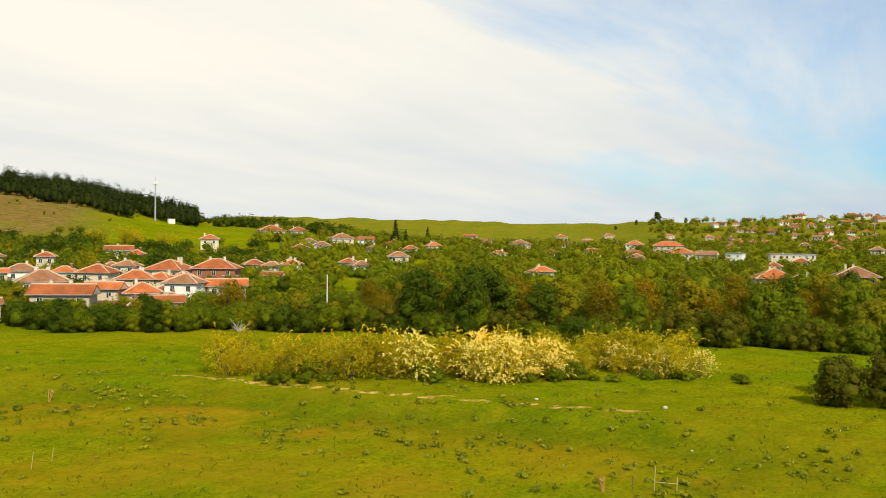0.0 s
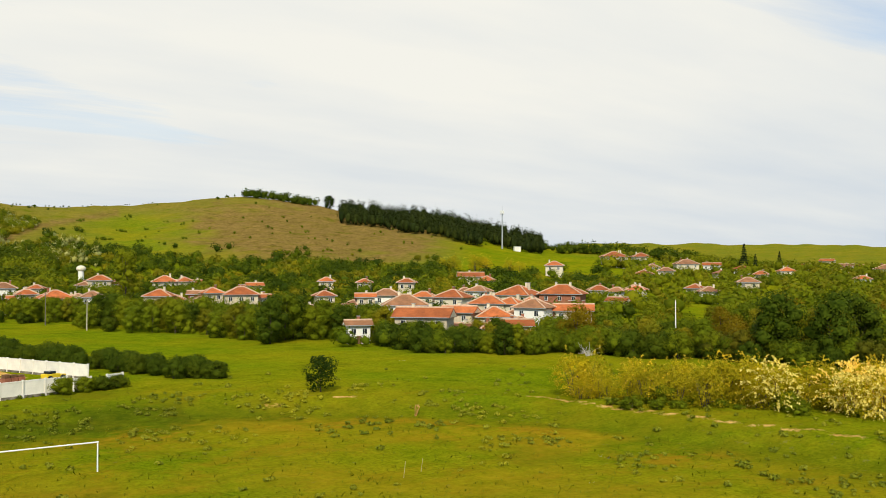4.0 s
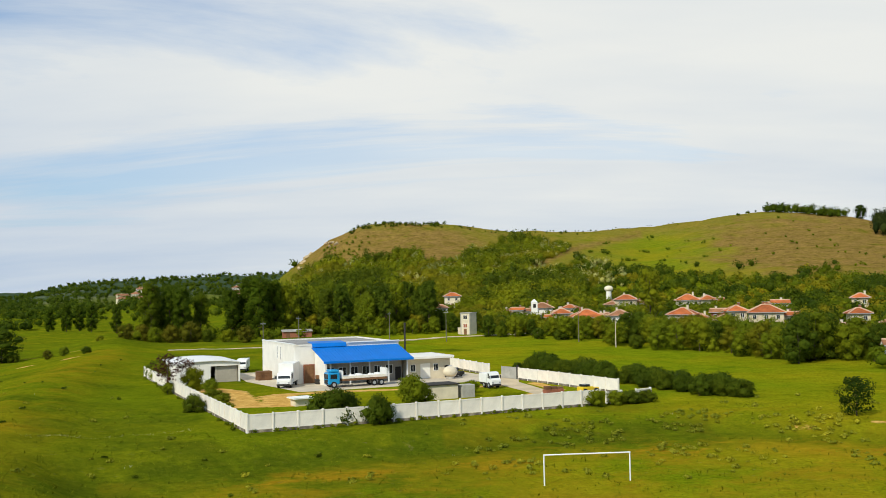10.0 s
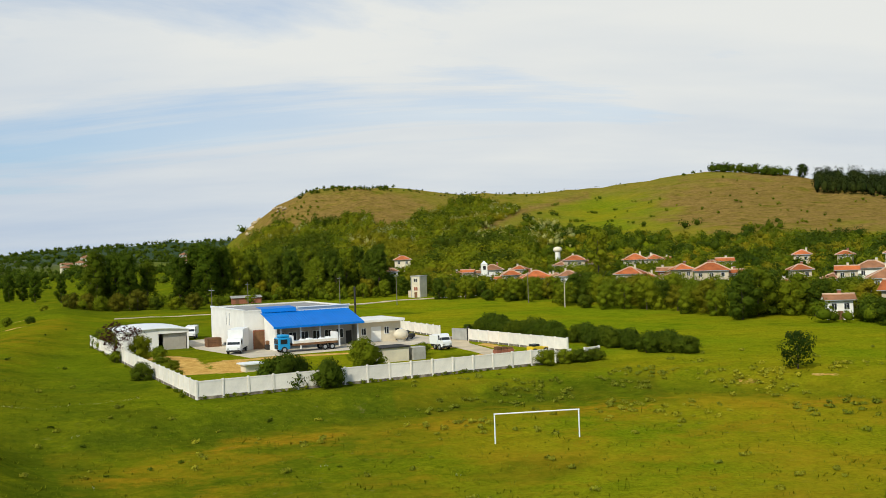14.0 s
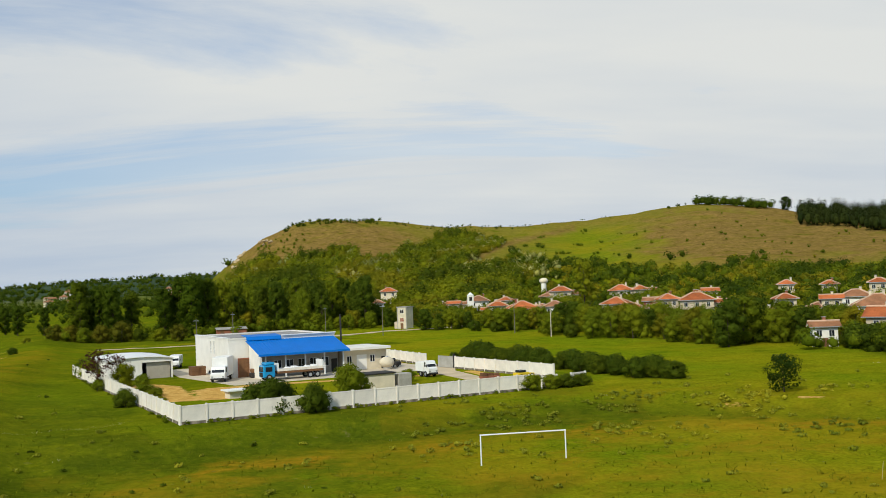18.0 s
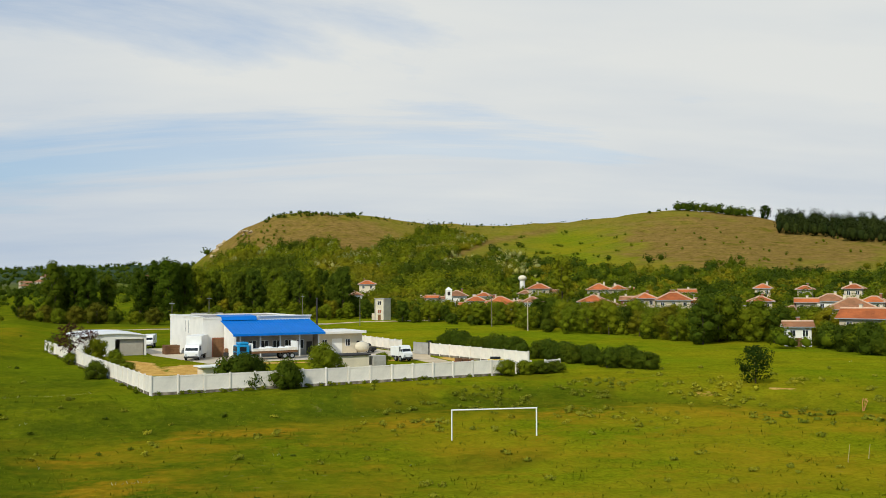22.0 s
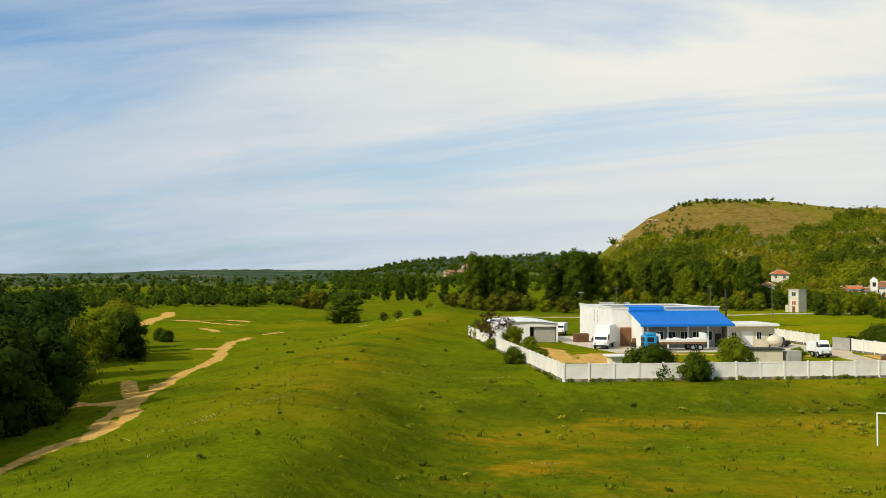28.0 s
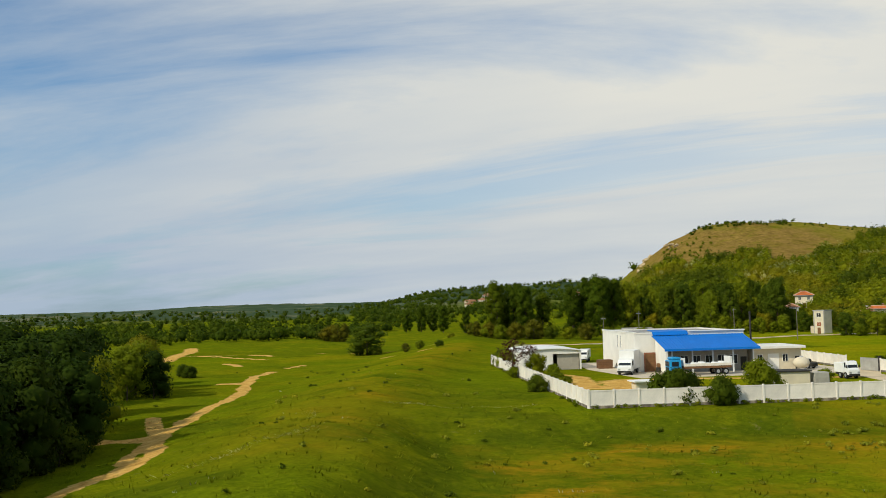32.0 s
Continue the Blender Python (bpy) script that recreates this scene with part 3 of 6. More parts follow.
def build_ground():
    az = np.radians(np.concatenate([np.arange(-180, -92, 4.0), np.arange(-92, 62, 0.3), np.arange(62, 180, 4.0)]))
    rr = [6.0, 14.0, 22.0]
    while rr[-1] < 4900:
        rr.append(rr[-1] + max(1.5, min(1.5 + (rr[-1] - 120) * 0.020, 130)))
    rr = np.array(rr)
    A, R = np.meshgrid(az, rr)
    x, y = -R * np.sin(A), R * np.cos(A)
    z = height(x, y)
    n, m = len(rr), len(az)
    verts = np.column_stack([x.ravel(), y.ravel(), z.ravel()])
    verts = np.vstack([verts, [[0, 0, ground(0, 0)]]])
    i = np.arange(n * m).reshape(n, m)
    a, b = i[:-1], i[1:]
    quads = np.stack([a, np.roll(a, -1, 1), np.roll(b, -1, 1), b], -1).reshape(-1, 4)
    tris = np.stack([np.full(m, n * m), np.roll(i[0], -1), i[0]], -1)
    me = bpy.data.meshes.new("ground")
    me.from_pydata(verts.tolist(), [], quads.tolist() + tris.tolist())
    me.polygons.foreach_set("use_smooth", np.ones(len(me.polygons), bool))
    # what covers it: r worn soil, g dry hill turf and painted far haze, b straw and flowers among the grass
    X, Y, Z = verts.T
    rad, azd = np.hypot(X, Y), np.degrees(np.arctan2(-X, Y))
    d, _ = seg_dist(X, Y, TRACK)
    soil = np.clip(1.5 - d / (1.05 + .4 * wave(X, Y, 12, 11)), 0, 1) * (1 - .35 * np.exp(-(d / .4) ** 2) * (Y < 110))
    for pts, w in SOIL_PATCHES:
        d, _ = seg_dist(X, Y, pts)
        soil = np.maximum(soil, np.clip(1.3 - d / w, 0, 1))
    for pts, w, s in THIN_PATHS:
        d, _ = seg_dist(X, Y, pts)
        soil = np.maximum(soil, s * np.clip(1.4 - d / w, 0, 1))
    el = np.degrees(np.arctan2(Z - 16, np.maximum(rad, 1)))
    # bare brown turf lies on the cliff hill's brow and on the broad eastern slope; green grass between
    rag = .45 * wave(X, Y, 70, 12) + .3 * wave(X, Y, 24, 14)
    brow = 1.5 - np.hypot((azd - 3.2) / 4.4, (el - 2.8) / .95) + rag * .6
    slope_ = 1.5 - np.hypot((azd + 23.5) / 6.4, (el - 2.2) / 1.35) + rag * .6
    bare = np.maximum(smooth(brow / .8), smooth(slope_ / .8)) * smooth((el - .0) / .5)
    spur = np.exp(-((el - np.interp(azd, (-12, -8, -6.5, -5.3, -3.8), (3.1, 2.35, 1.75, 1.05, .8))) / .16) ** 2) * (azd < -4) * (azd > -12)
    bare = np.maximum(bare, .75 * spur)
    lawn = np.exp(-((azd + 13) / 4.5) ** 2) * smooth((3.4 - el) / .8)
    bare = np.clip(.6 * (1 - .8 * lawn) * smooth((el + .1) / .8) + bare, 0, 1) * (rad > 300) * (rad < 1000) * smooth((10 - azd) / 1.5) * smooth((azd + 33) / 4)
    # on the far slope some dry tone is mixed in to paint its haze
    bare = np.maximum(bare, .3 * smooth((rad - 550) / 120) * smooth((-37 - azd) / 3) * (rad < 2500))
    straw = np.clip(.5 + .6 * wave(X, Y, 40, 13), 0, 1) * (rad < 400)
    col = np.column_stack([soil, bare, straw, np.ones(len(X))]).astype(np.float32)
    ca = me.color_attributes.new("cover", "FLOAT_COLOR", "POINT")
    ca.data.foreach_set("color", col.ravel())
    d, _ = seg_dist(X, Y, PITCH + PITCH[:1])
    inside = in_poly(X, Y, PITCH)
    ld, side = seg_dist(X, Y, LEVEE)
    rank = np.where(inside, np.exp(-(d / 5.0) ** 2), np.exp(-((d - 2) / 5.0) ** 2)) * (Y > 20) * np.where(X > 30, .45, 1)
    rank = np.maximum(rank, np.exp(-((ld - 6) / 6.0) ** 2) * (side < 0) * .4)
    rank = np.maximum(rank, smooth((wave(X, Y, 28, 41) - .55) / .4) * np.where(X > 20, .45, .8))
    rank = np.maximum(rank, .3 * smooth((-14 - X) / 16)) * (rad < 330)
    rank = np.maximum(rank, smooth((rad - 800) / 500) * (azd > 4))
    sere = np.where(inside, smooth((d + 2) / 6), 0) * .8 + np.where(inside, np.exp(-((d - 6) / 4.0) ** 2), 0) * .9 * (Y > 60) + np.where(inside, 0, .45 * np.exp(-((d - 9) / 8.0) ** 2) * (X > 0)) + .8 * np.exp(-((ld - 1) / 5.0) ** 2) * (Y > 58) * (rad < 260)
    # rich grass, and the levee's shaded right slope darkened through the turf colour
    lush_shade = .45 * np.exp(-((ld - 12) / 8.0) ** 2) * (side < 0) * (rad < 140) + .8 * smooth((14 - X) / 20) * smooth((X + 26) / 14) * (rad < 120) + .30 * smooth((-20 - X) / 16) * (rad < 260) + .7 * smooth((wave(X, Y, 34, 43) - .3) / .5) * (X < -10) * (rad < 330)
    lush_shade = np.clip(np.maximum(lush_shade, .8 * np.where(inside, np.exp(-(d / 5) ** 2), np.exp(-(d / 3) ** 2)) * (Y > 60) * (X < 40)), 0, 1)
    lush_shade = np.maximum(lush_shade, .85 * (rad > 285) * (rad < 1000) * smooth((azd - 4) / 3))
    # alpha marks where distance haze is put into the ground colour
    tc = me.color_attributes.new("turf", "FLOAT_COLOR", "POINT")
    tc.data.foreach_set("color", np.column_stack([rank, sere, lush_shade, smooth((rad - 850) / 350) * smooth((azd - 3) / 4)]).astype(np.float32).ravel())
    me.materials.append(M_GROUND)
    ob = new("ground", me)
    return tagged(ob, "green spring meadow with worn tracks, rising to bare grassy hills", "ground", kind="structure")


SOIL_PATCHES = [
    (((-60, 80.6), (-70, 93), (-78, 103.5)), 1.2), (((-59.7, 79.6), (-63.7, 81.5), (-67, 80)), 1.7), (((-58.2, 75.5), (-53.5, 67), (-50.5, 62.5)), .8),
    (((-99.4, 153.3), (-96.6, 157)), 2.0), (((-110.4, 195.8), (-110.9, 208)), 1.2), (((-167.4, 248.9), (-149.8, 241.1), (-137, 234.8)), 1.4),
    (((-166, 228), (-176, 245), (-190, 275), (-204, 296)), 2.8), (((-176, 245), (-160, 262), (-148, 256)), 2.0), (((-140, 218), (-128, 205)), 1.4),
    (((-74, 86), (-67.6, 81.6), (-60, 78.7)), 1.0), 
    (((-26.9, 128.1), (-20.6, 128.8), (-23.4, 138.5)), 3.4), (((-27.7, 132.2), (-32.1, 145.5), (-35.6, 149.5)), 3.2), (((-23.8, 140.5), (-17.4, 143.5), (-7.1, 144.9)), 1.5), (((13.8, 128.0), (16.2, 132.4), (13.0, 144.1), (10.7, 155.2)), 1.6), (((-2.3, 141.6), (1.4, 145.5), (9.1, 147.9)), 1.3), (((12.7, 135.2), (17.3, 139.5), (14.6, 151.5)), 1.2), (((9.6, 122.8), (16.4, 127.0)), 0.9), (((7.8, 160.4), (1.7, 178.6)), 1.6),
    (((-103, 222), (-78, 222)), 1.0)]
THIN_PATHS = [
    (((66, 92), (67, 88), (69.5, 76), (73.5, 62), (77, 51), (79.5, 40)), .85, .52), (((-40, 53), (-38.3, 61), (-36.5, 71)), .5, .38), (((39, 105), (52, 102)), .4, .6),
    (((-140, 262), (-90, 262)), 1.2, .55)]
build_ground()

# ---- plants ----


def cards(rng, pts, size, outward=None, lean=.7):
    """Leaf sprays: small pointed leaves at the points, turned mostly outward. Returns vertices and faces."""
    n = len(pts)
    nor = rng.normal(size=(n, 3))
    if outward is not None:
        nor = nor * (1 - lean) + outward * lean * 1.6
    nor[:, 2] += .25
    nor /= np.linalg.norm(nor, axis=1)[:, None] + 1e-9
    a = np.cross(nor, rng.normal(size=(n, 3)))
    a /= np.linalg.norm(a, axis=1)[:, None] + 1e-9
    b = np.cross(nor, a)
    s = (size * rng.uniform(.5, 1.3, n))[:, None]
    v = np.stack([pts - a * s, pts + a * s * .55 - b * s * .7, pts + a * s * .75 + b * s * .75 + nor * s * .3], 1)
    return v.reshape(-1, 3), np.arange(n * 3).reshape(n, 3)


def sprays(rng, pts, size, outward, beads=12):
    """Arching flowering twigs: a row of small petals' clusters along each bow."""
    n = len(pts)
    a = outward * .8 + rng.normal(size=(n, 3)) * .4 + np.array([0, 0, .55])
    a /= np.linalg.norm(a, axis=1)[:, None]
    run = rng.uniform(.7, 1.6, (n, 1))
    P = []
    for j in range(beads):
        f = j / (beads - 1)
        P.append(pts + a * run * f + np.array([0, 0, -.45]) * run * f * f + rng.normal(size=(n, 3)) * .035)
    P = np.vstack(P)
    return cards(rng, P, size)


def soft_normals(P, O, mid):
    """Normals that follow the crown's rounded form rather than each leaf."""
    c = np.array([P[:, 0].mean(), P[:, 1].mean(), mid])
    n = O * .75 + (P - c) / (np.linalg.norm(P - c, axis=1)[:, None] + 1e-6) * .55 + np.array([0, 0, .12])
    n /= np.linalg.norm(n, axis=1)[:, None]
    return np.repeat(n, 3, 0)


ICO = bmesh.new()
bmesh.ops.create_icosphere(ICO, subdivisions=1, radius=1)
ICO_V = np.array([v.co[:] for v in ICO.verts])
ICO_F = np.array([[v.index for v in f.verts] for f in ICO.faces])
ICO.free()


def cores(rng, lobes, k=.62):
    """The dense dark heart of each lobe: an uneven lump inside the leaves."""
    V, Fc, N, n = [], [], [], 0
    for c, rx, rz in lobes:
        b = ICO_V * rng.uniform(.7, 1.15, (len(ICO_V), 1)) * np.array([rx, rx, rz]) * k
        V.append(np.array(c) + b)
        N.append(ICO_V + np.array([0, 0, .1]))
        Fc.append(ICO_F + n)
        n += len(ICO_V)
    N = np.vstack(N)
    return np.vstack(V), np.vstack(Fc), N / np.linalg.norm(N, axis=1)[:, None]


def leafy(name, v, f, nor, core, mat, tone=None):
    """One mesh out of leaves and lumps."""
    cv, cf, cnor = core
    me = bpy.data.meshes.new(name)
    me.from_pydata(np.vstack([v, cv]).tolist(), [], f.tolist() + (cf + len(v)).tolist())
    me.materials.append(mat)
    me.polygons.foreach_set("use_smooth", np.ones(len(me.polygons), bool))
    me.normals_split_custom_set_from_vertices(np.vstack([nor, cnor]).tolist())
    if tone is not None:
        me.attributes.new("tone", "FLOAT", "POINT").data.foreach_set("value", np.asarray(tone, np.float32))
    return me


def crown_points(rng, lobes, per):
    P, O = [], []
    for c, rx, rz in lobes:
        n = int(per * 1.75)
        d = rng.normal(size=(n, 3))
        d /= np.linalg.norm(d, axis=1)[:, None]
        k = rng.uniform(.45, 1.05, n)[:, None] ** .6
        P.append(np.array(c) + d * k * np.array([rx, rx, rz]))
        O.append(d)
    return np.vstack(P), np.vstack(O)


def plant(name, label, category, seed, h, spread, mat, n_lobes=11, per=90, leaf=.34, low=.25, trunk=.16, tall=False, stems=1, extra=None, loose=False, limbs=False):
    """A tree or shrub at the origin: trunk with limbs, and a crown of many small leaves in uneven lobes."""
    rng = np.random.RandomState(seed)
    ob = thing(name, Matrix(), label, category)
    bm = bmesh.new()
    lobes = []
    for s in range(stems):
        off = rng.uniform(-.25, .25, 2) * spread * (stems > 1)
        top = Vector((off[0] * 2, off[1] * 2, h * (.8 if tall else .62)))
        rod((off[0] * .4, off[1] * .4, -.3), top, trunk * rng.uniform(.8, 1.1), trunk * .35, 7, bm)
    for i in range(n_lobes):
        f = (i + .5) / n_lobes
        z = h * (low + (1 - low) * (f ** (.9 if tall else .75)) * .92)
        q = (z / h - low) / (1 - low)
        env = (math.sin(math.pi * min(1, q * .82 + .16)) ** .7) if not tall else (1 - q * .75) ** .6 * min(1, q * 5 + .45)
        ang = i * 2.4 + rng.uniform(-.5, .5)
        rad = spread * env * rng.uniform(.35, .75)
        c = (math.cos(ang) * rad, math.sin(ang) * rad, z)
        size = spread * (.52 if not tall else .42) * rng.uniform(.65, 1.15) * (.6 + .5 * env)
        lobes.append((c, size, size * (1.0 if tall else .78)))
        if i % 2 == 0:
            if limbs:
                part("limb", rod((0, 0, z * .45), (c[0] * .9, c[1] * .9, z), trunk * .45, trunk * .12, 5), M_BARK, ob)
            else:
                rod((0, 0, z * (.45 if tall else .5)), (c[0] * .9, c[1] * .9, z), trunk * .45, trunk * .12, 5, bm)
    part("trunk", bm, M_BARK, ob)
    P, O = crown_points(rng, lobes, per)
    P[:, 2] = np.maximum(P[:, 2], .12)
    v, f = cards(rng, P, leaf * .82, O)
    crown = new("crown", leafy("crown", v, f, soft_normals(P, O, h * .5), cores(rng, lobes[:1] if loose else lobes, .25 if loose else .6), mat))
    crown.parent = ob
    if extra:
        m2, n2, l2, lab = extra
        P2, O2 = crown_points(rng, lobes, n2)
        v, f = sprays(rng, np.vstack([P2[:, :2].T * 1.05, P2[:, 2] + .2]).T, l2, O2)
        b = new("blossom", mesh_of("blossom", v, f, m2))
        b.parent = ob
        tagged(b, lab)
    return ob


def place(proto, x, y, s=1.0, group="", label="", squash=1.0, sink=.05):
    m = Matrix.LocRotScale((x, y, ground(x, y) - sink), Euler((0, 0, random.uniform(0, 6.28))), None)
    ob = copy_thing(proto, m)
    ob.scale = (s, s, s * squash)
    return tagged(ob, label, group=group)


def conifer(name, label, seed, h, spread, tiers=13):
    rng = np.random.RandomState(seed)
    ob = thing(name, Matrix(), label, "tree")
    part("trunk", rod((0, 0, -.3), (0, 0, h * .95), .2, .04, 7), M_BARK, ob)
    P, O = [], []
    for i in range(tiers):
        f = i / (tiers - 1)
        z, r = h * (.10 + .88 * f), spread * (1 - f) ** .8 * rng.uniform(.8, 1.1) + .12
        n = int(26 + 44 * (1 - f))
        a, k = rng.uniform(0, 6.283, n), rng.uniform(.25, 1, n) ** .6
        P.append(np.column_stack([np.cos(a) * r * k, np.sin(a) * r * k, z - k * r * .28 + rng.uniform(-.2, .2, n)]))
        O.append(np.column_stack([np.cos(a), np.sin(a), np.full(n, .5)]))
    P, O = np.vstack(P), np.vstack(O)
    v, f = cards(rng, np.repeat(P, 2, 0) + rng.normal(size=(len(P) * 2, 3)) * .12, .36, np.repeat(O, 2, 0), .5)
    P, O = np.repeat(P, 2, 0), np.repeat(O, 2, 0)
    c = new("crown", mesh_of("crown", v, f, M_PINE, soft_normals(P, O, h * .3)))
    c.parent = ob
    return ob


PROTO = {}
for i in range(3):
    PROTO["green", i] = plant("tree", "leafy green broad-leaved tree in fresh spring leaf", "tree", 10 + i, 7.5, 3.4, M_LEAF, 15, 100, .24, .04)
    PROTO["olive", i] = plant("tree", "broad-leaved tree with yellowish olive young leaves", "tree", 20 + i, 7.8, 3.3, M_LEAF_OLIVE, 15, 95, .24, .04)
    PROTO["rust", i] = plant("tree", "tree with sparse bronze-brown young leaves", "tree", 30 + i, 7.6, 3.2, M_LEAF_RUST, 15, 110, .20, .04, loose=True)
    PROTO["dark", i] = plant("tree", "dense dark green broad-leaved tree", "tree", 40 + i, 8.5, 3.5, M_LEAF_DARK, 16, 100, .25, .03)
    PROTO["shrub", i] = plant("shrub", "rounded dark green shrub at the meadow's edge", "shrub", 50 + i, 3.2, 2.0, M_LEAF, 11, 150, .15, .08, .07, stems=3)
    PROTO["hedge", i] = plant("shrub", "dark green hedge shrub grown together in a row", "shrub", 60 + i, 2.9, 2.1, M_LEAF_DARK, 11, 150, .15, .06, .06, stems=3)
    PROTO["poplar", i] = plant("poplar", "tall dark green poplar with a broad upright crown", "tree", 70 + i, 20, 5.6, M_POPLAR, 24, 105, .42, .07, .34, True, limbs=True)
    PROTO["blossom", i] = plant("blossom_shrub", "shrub covered in cream-white blossom sprays", "shrub", 80 + i, 3.8, 2.3, M_YELLOW, 11, 80, .12, .04, .06, stems=4,
                                extra=(M_BLOSSOM, 7, .125, "cream-white blossom"), loose=True)
    PROTO["yellow", i] = plant("flowering_shrub", "thin upright shrub with yellow-green flowering twigs", "shrub", 90 + i, 3.6, 2.0, M_YELLOW, 13, 90, .11, .03, .05, stems=5, loose=True,
                               extra=(M_GOLD, 1.4, .10, "golden yellow flowers"))
    PROTO["brush", i] = plant("shrub", "loose olive-brown shrub at the meadow's edge", "shrub", 150 + i, 4.0, 2.6, M_BRUSH, 12, 90, .17, .04, .06, stems=4)
    PROTO["low", i] = plant("shrub", "low fresh green undergrowth shrub", "shrub", 160 + i, 1.7, 1.7, M_LEAF, 9, 60, .15, .05, .04, stems=3)
# riverside trees: backlit, and that shade is put into the leaf colour
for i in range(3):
    PROTO["river", i] = plant("tree", "dense dark green tree with shade put into its leaf colour", "tree", 180 + i, 8.8, 3.7, M_LEAF_DEEP_SHADED, 17, 110, .25, .03)
PROTO["aspen", 0] = plant("aspen", "tall slender pale green tree with a loose crown", "tree", 140, 20, 5.0, M_LEAF, 17, 60, .42, .2, .25, True, limbs=True)
for i in range(3):
    PROTO["grove", i] = plant("tree", "tall fresh green tree with a high uneven crown", "tree", 170 + i, 18, 5.2, (M_LEAF, M_LEAF_DARK, M_LEAF)[i], 26, 90, .42, .05, .3, True, limbs=True)
PROTO["pine", 0] = conifer("pine", "dark green pine with a pointed crown", 110, 12, 2.7)
PROTO["purple", 0] = plant("tree", "small sparse tree with purple-red leaves beside the fence", "tree", 120, 6.2, 2.4, M_REDLEAF, 9, 40, .22, .30, .12, loose=True)
PROTO["sapling", 0] = plant("tree", "young green tree standing alone in the meadow", "tree", 130, 4.3, 1.8, M_LEAF_DEEP_SHADED, 12, 120, .15, .12, .09, loose=True)

GREENS = ("green", "olive", "dark", "green", "dark", "green")


def pick(*kinds):
    return PROTO[random.choice(kinds), random.randrange(3)]


# the belt of trees between the meadow and the village
HOUSE_AT = [(math.degrees(math.atan2(-x, y)), math.hypot(x, y), w) for x, y, w, h in HOUSES_A + HOUSES_A2 + HOUSES_B + HOUSES_C + HOUSES_D]


def clear_of_houses(az, r, gap):
    """Whether a tree may stand there: off the houses, and not right before the roofs that stand open to the meadow."""
    for ha, hr, w in HOUSE_AT:
        if abs(az - ha) * .0175 * hr < w * .5 + 2 and hr - gap < r < hr + w * .5 + 2:
            return False
    return True


n = 0
while n < 235:
    az = -80 + 85 * (n + random.uniform(0, 1)) / 235
    T = float(np.interp(az, FOOT_AZ, FOOT_R))
    deep = 26 if az > -46 else 75
    r = T + 2 + random.random() ** 1.4 * deep
    if not clear_of_houses(az, r, 7) or (abs(az + 1.84) < 1.0 and r < 332):
        continue
    n += 1
    a = math.radians(az)
    x, y = -r * math.sin(a), r * math.cos(a)
    if r - T < 6 and random.random() < .55:
        place(pick("shrub", "hedge", "shrub"), x, y, random.uniform(.8, 1.5), "belt of trees behind the meadow")
    else:
        tall = np.interp(az, (-80, -50, -44, -30, -26, -12, -2, 5), (1.12, 1.12, .66, .62, .98, .92, .75, 1.1)) * random.uniform(.75, 1.15)
        kinds = GREENS if az > -45 else ("green", "olive", "rust", "olive", "green", "green", "dark", "rust")
        place(pick(*kinds), x, y, tall, "belt of trees behind the meadow")
for i in range(75):
    az = random.uniform(-46, -27)
    r = float(np.interp(az, FOOT_AZ, FOOT_R)) + random.uniform(1, 13)
    a = math.radians(az)
    if clear_of_houses(az, r, 3):
        place(pick("shrub", "shrub", "hedge"), -r * math.sin(a), r * math.cos(a), random.uniform(.9, 1.5), "shrubs before the village")
for i in range(120):
    az = -80 + 34 * (i + random.random()) / 120
    r = float(np.interp(az, FOOT_AZ, FOOT_R)) + random.uniform(-2, 5)
    a = math.radians(az)
    place(pick("shrub", "hedge", "low", "brush", "shrub"), -r * math.sin(a), r * math.cos(a), random.uniform(.8, 1.4), "shrubs along the tree belt")
# taller trees at the foot of the cliff hill
for i in range(44):
    az, r = math.radians(.6 + 8.6 * (i + random.random()) / 44), random.uniform(338, 405)
    place(pick("grove"), -r * math.sin(az), r * math.cos(az), random.uniform(.6, 1.08), "tall trees at the foot of the hill")
for i in range(30):
    az, r = math.radians(random.uniform(.2, 9)), random.uniform(326, 345)
    place(pick("green", "olive", "green", "green", "brush"), -r * math.sin(az), r * math.cos(az), random.uniform(.5, .9), "small trees at the foot of the hill")
place(PROTO["aspen", 0], 57.7, 262, 1.0)
for x, y, s, k in ((106, 133, 1.1, "rust"), (110, 136, 1.0, "rust"), (121, 103, 1.3, "dark"), (125, 96, 1.2, "dark"), (72, 184, 1.25, "green"), (75, 187, 1.1, "dark"), (83, 190, 1.0, "rust")):
    place(pick(k), x, y, s, "belt of trees behind the meadow")
# hedge beside the east wall
for i in range(64):
    f = i / 63
    x, y = 14.8 + (38.5 - 14.8) * f, 178 + (126 - 178) * f
    place(pick("hedge"), x + random.uniform(-1.6, 1.6), y + random.uniform(-2, 2), random.uniform(.65, 1.0) * (.6 if f < .05 else 1.15 if .1 < f < .35 else 1), "hedge beside the east wall", squash=random.uniform(.85, 1.1))
# poplars
for x, y, s in ((-94, 314, 1.0), (-89, 318, .93), (-84, 315, .9), (-80, 322, .8), (-70, 326, .85), (-66, 330, 1.02), (-61, 327, 1.05), (-57, 333, .98),
                (-187, 462, .62), (-176, 455, .7), (-171, 458, .66), (-161, 446, .68), (-146, 436, .66)):
    place(pick("poplar"), x, y, s, "poplars beyond the works")
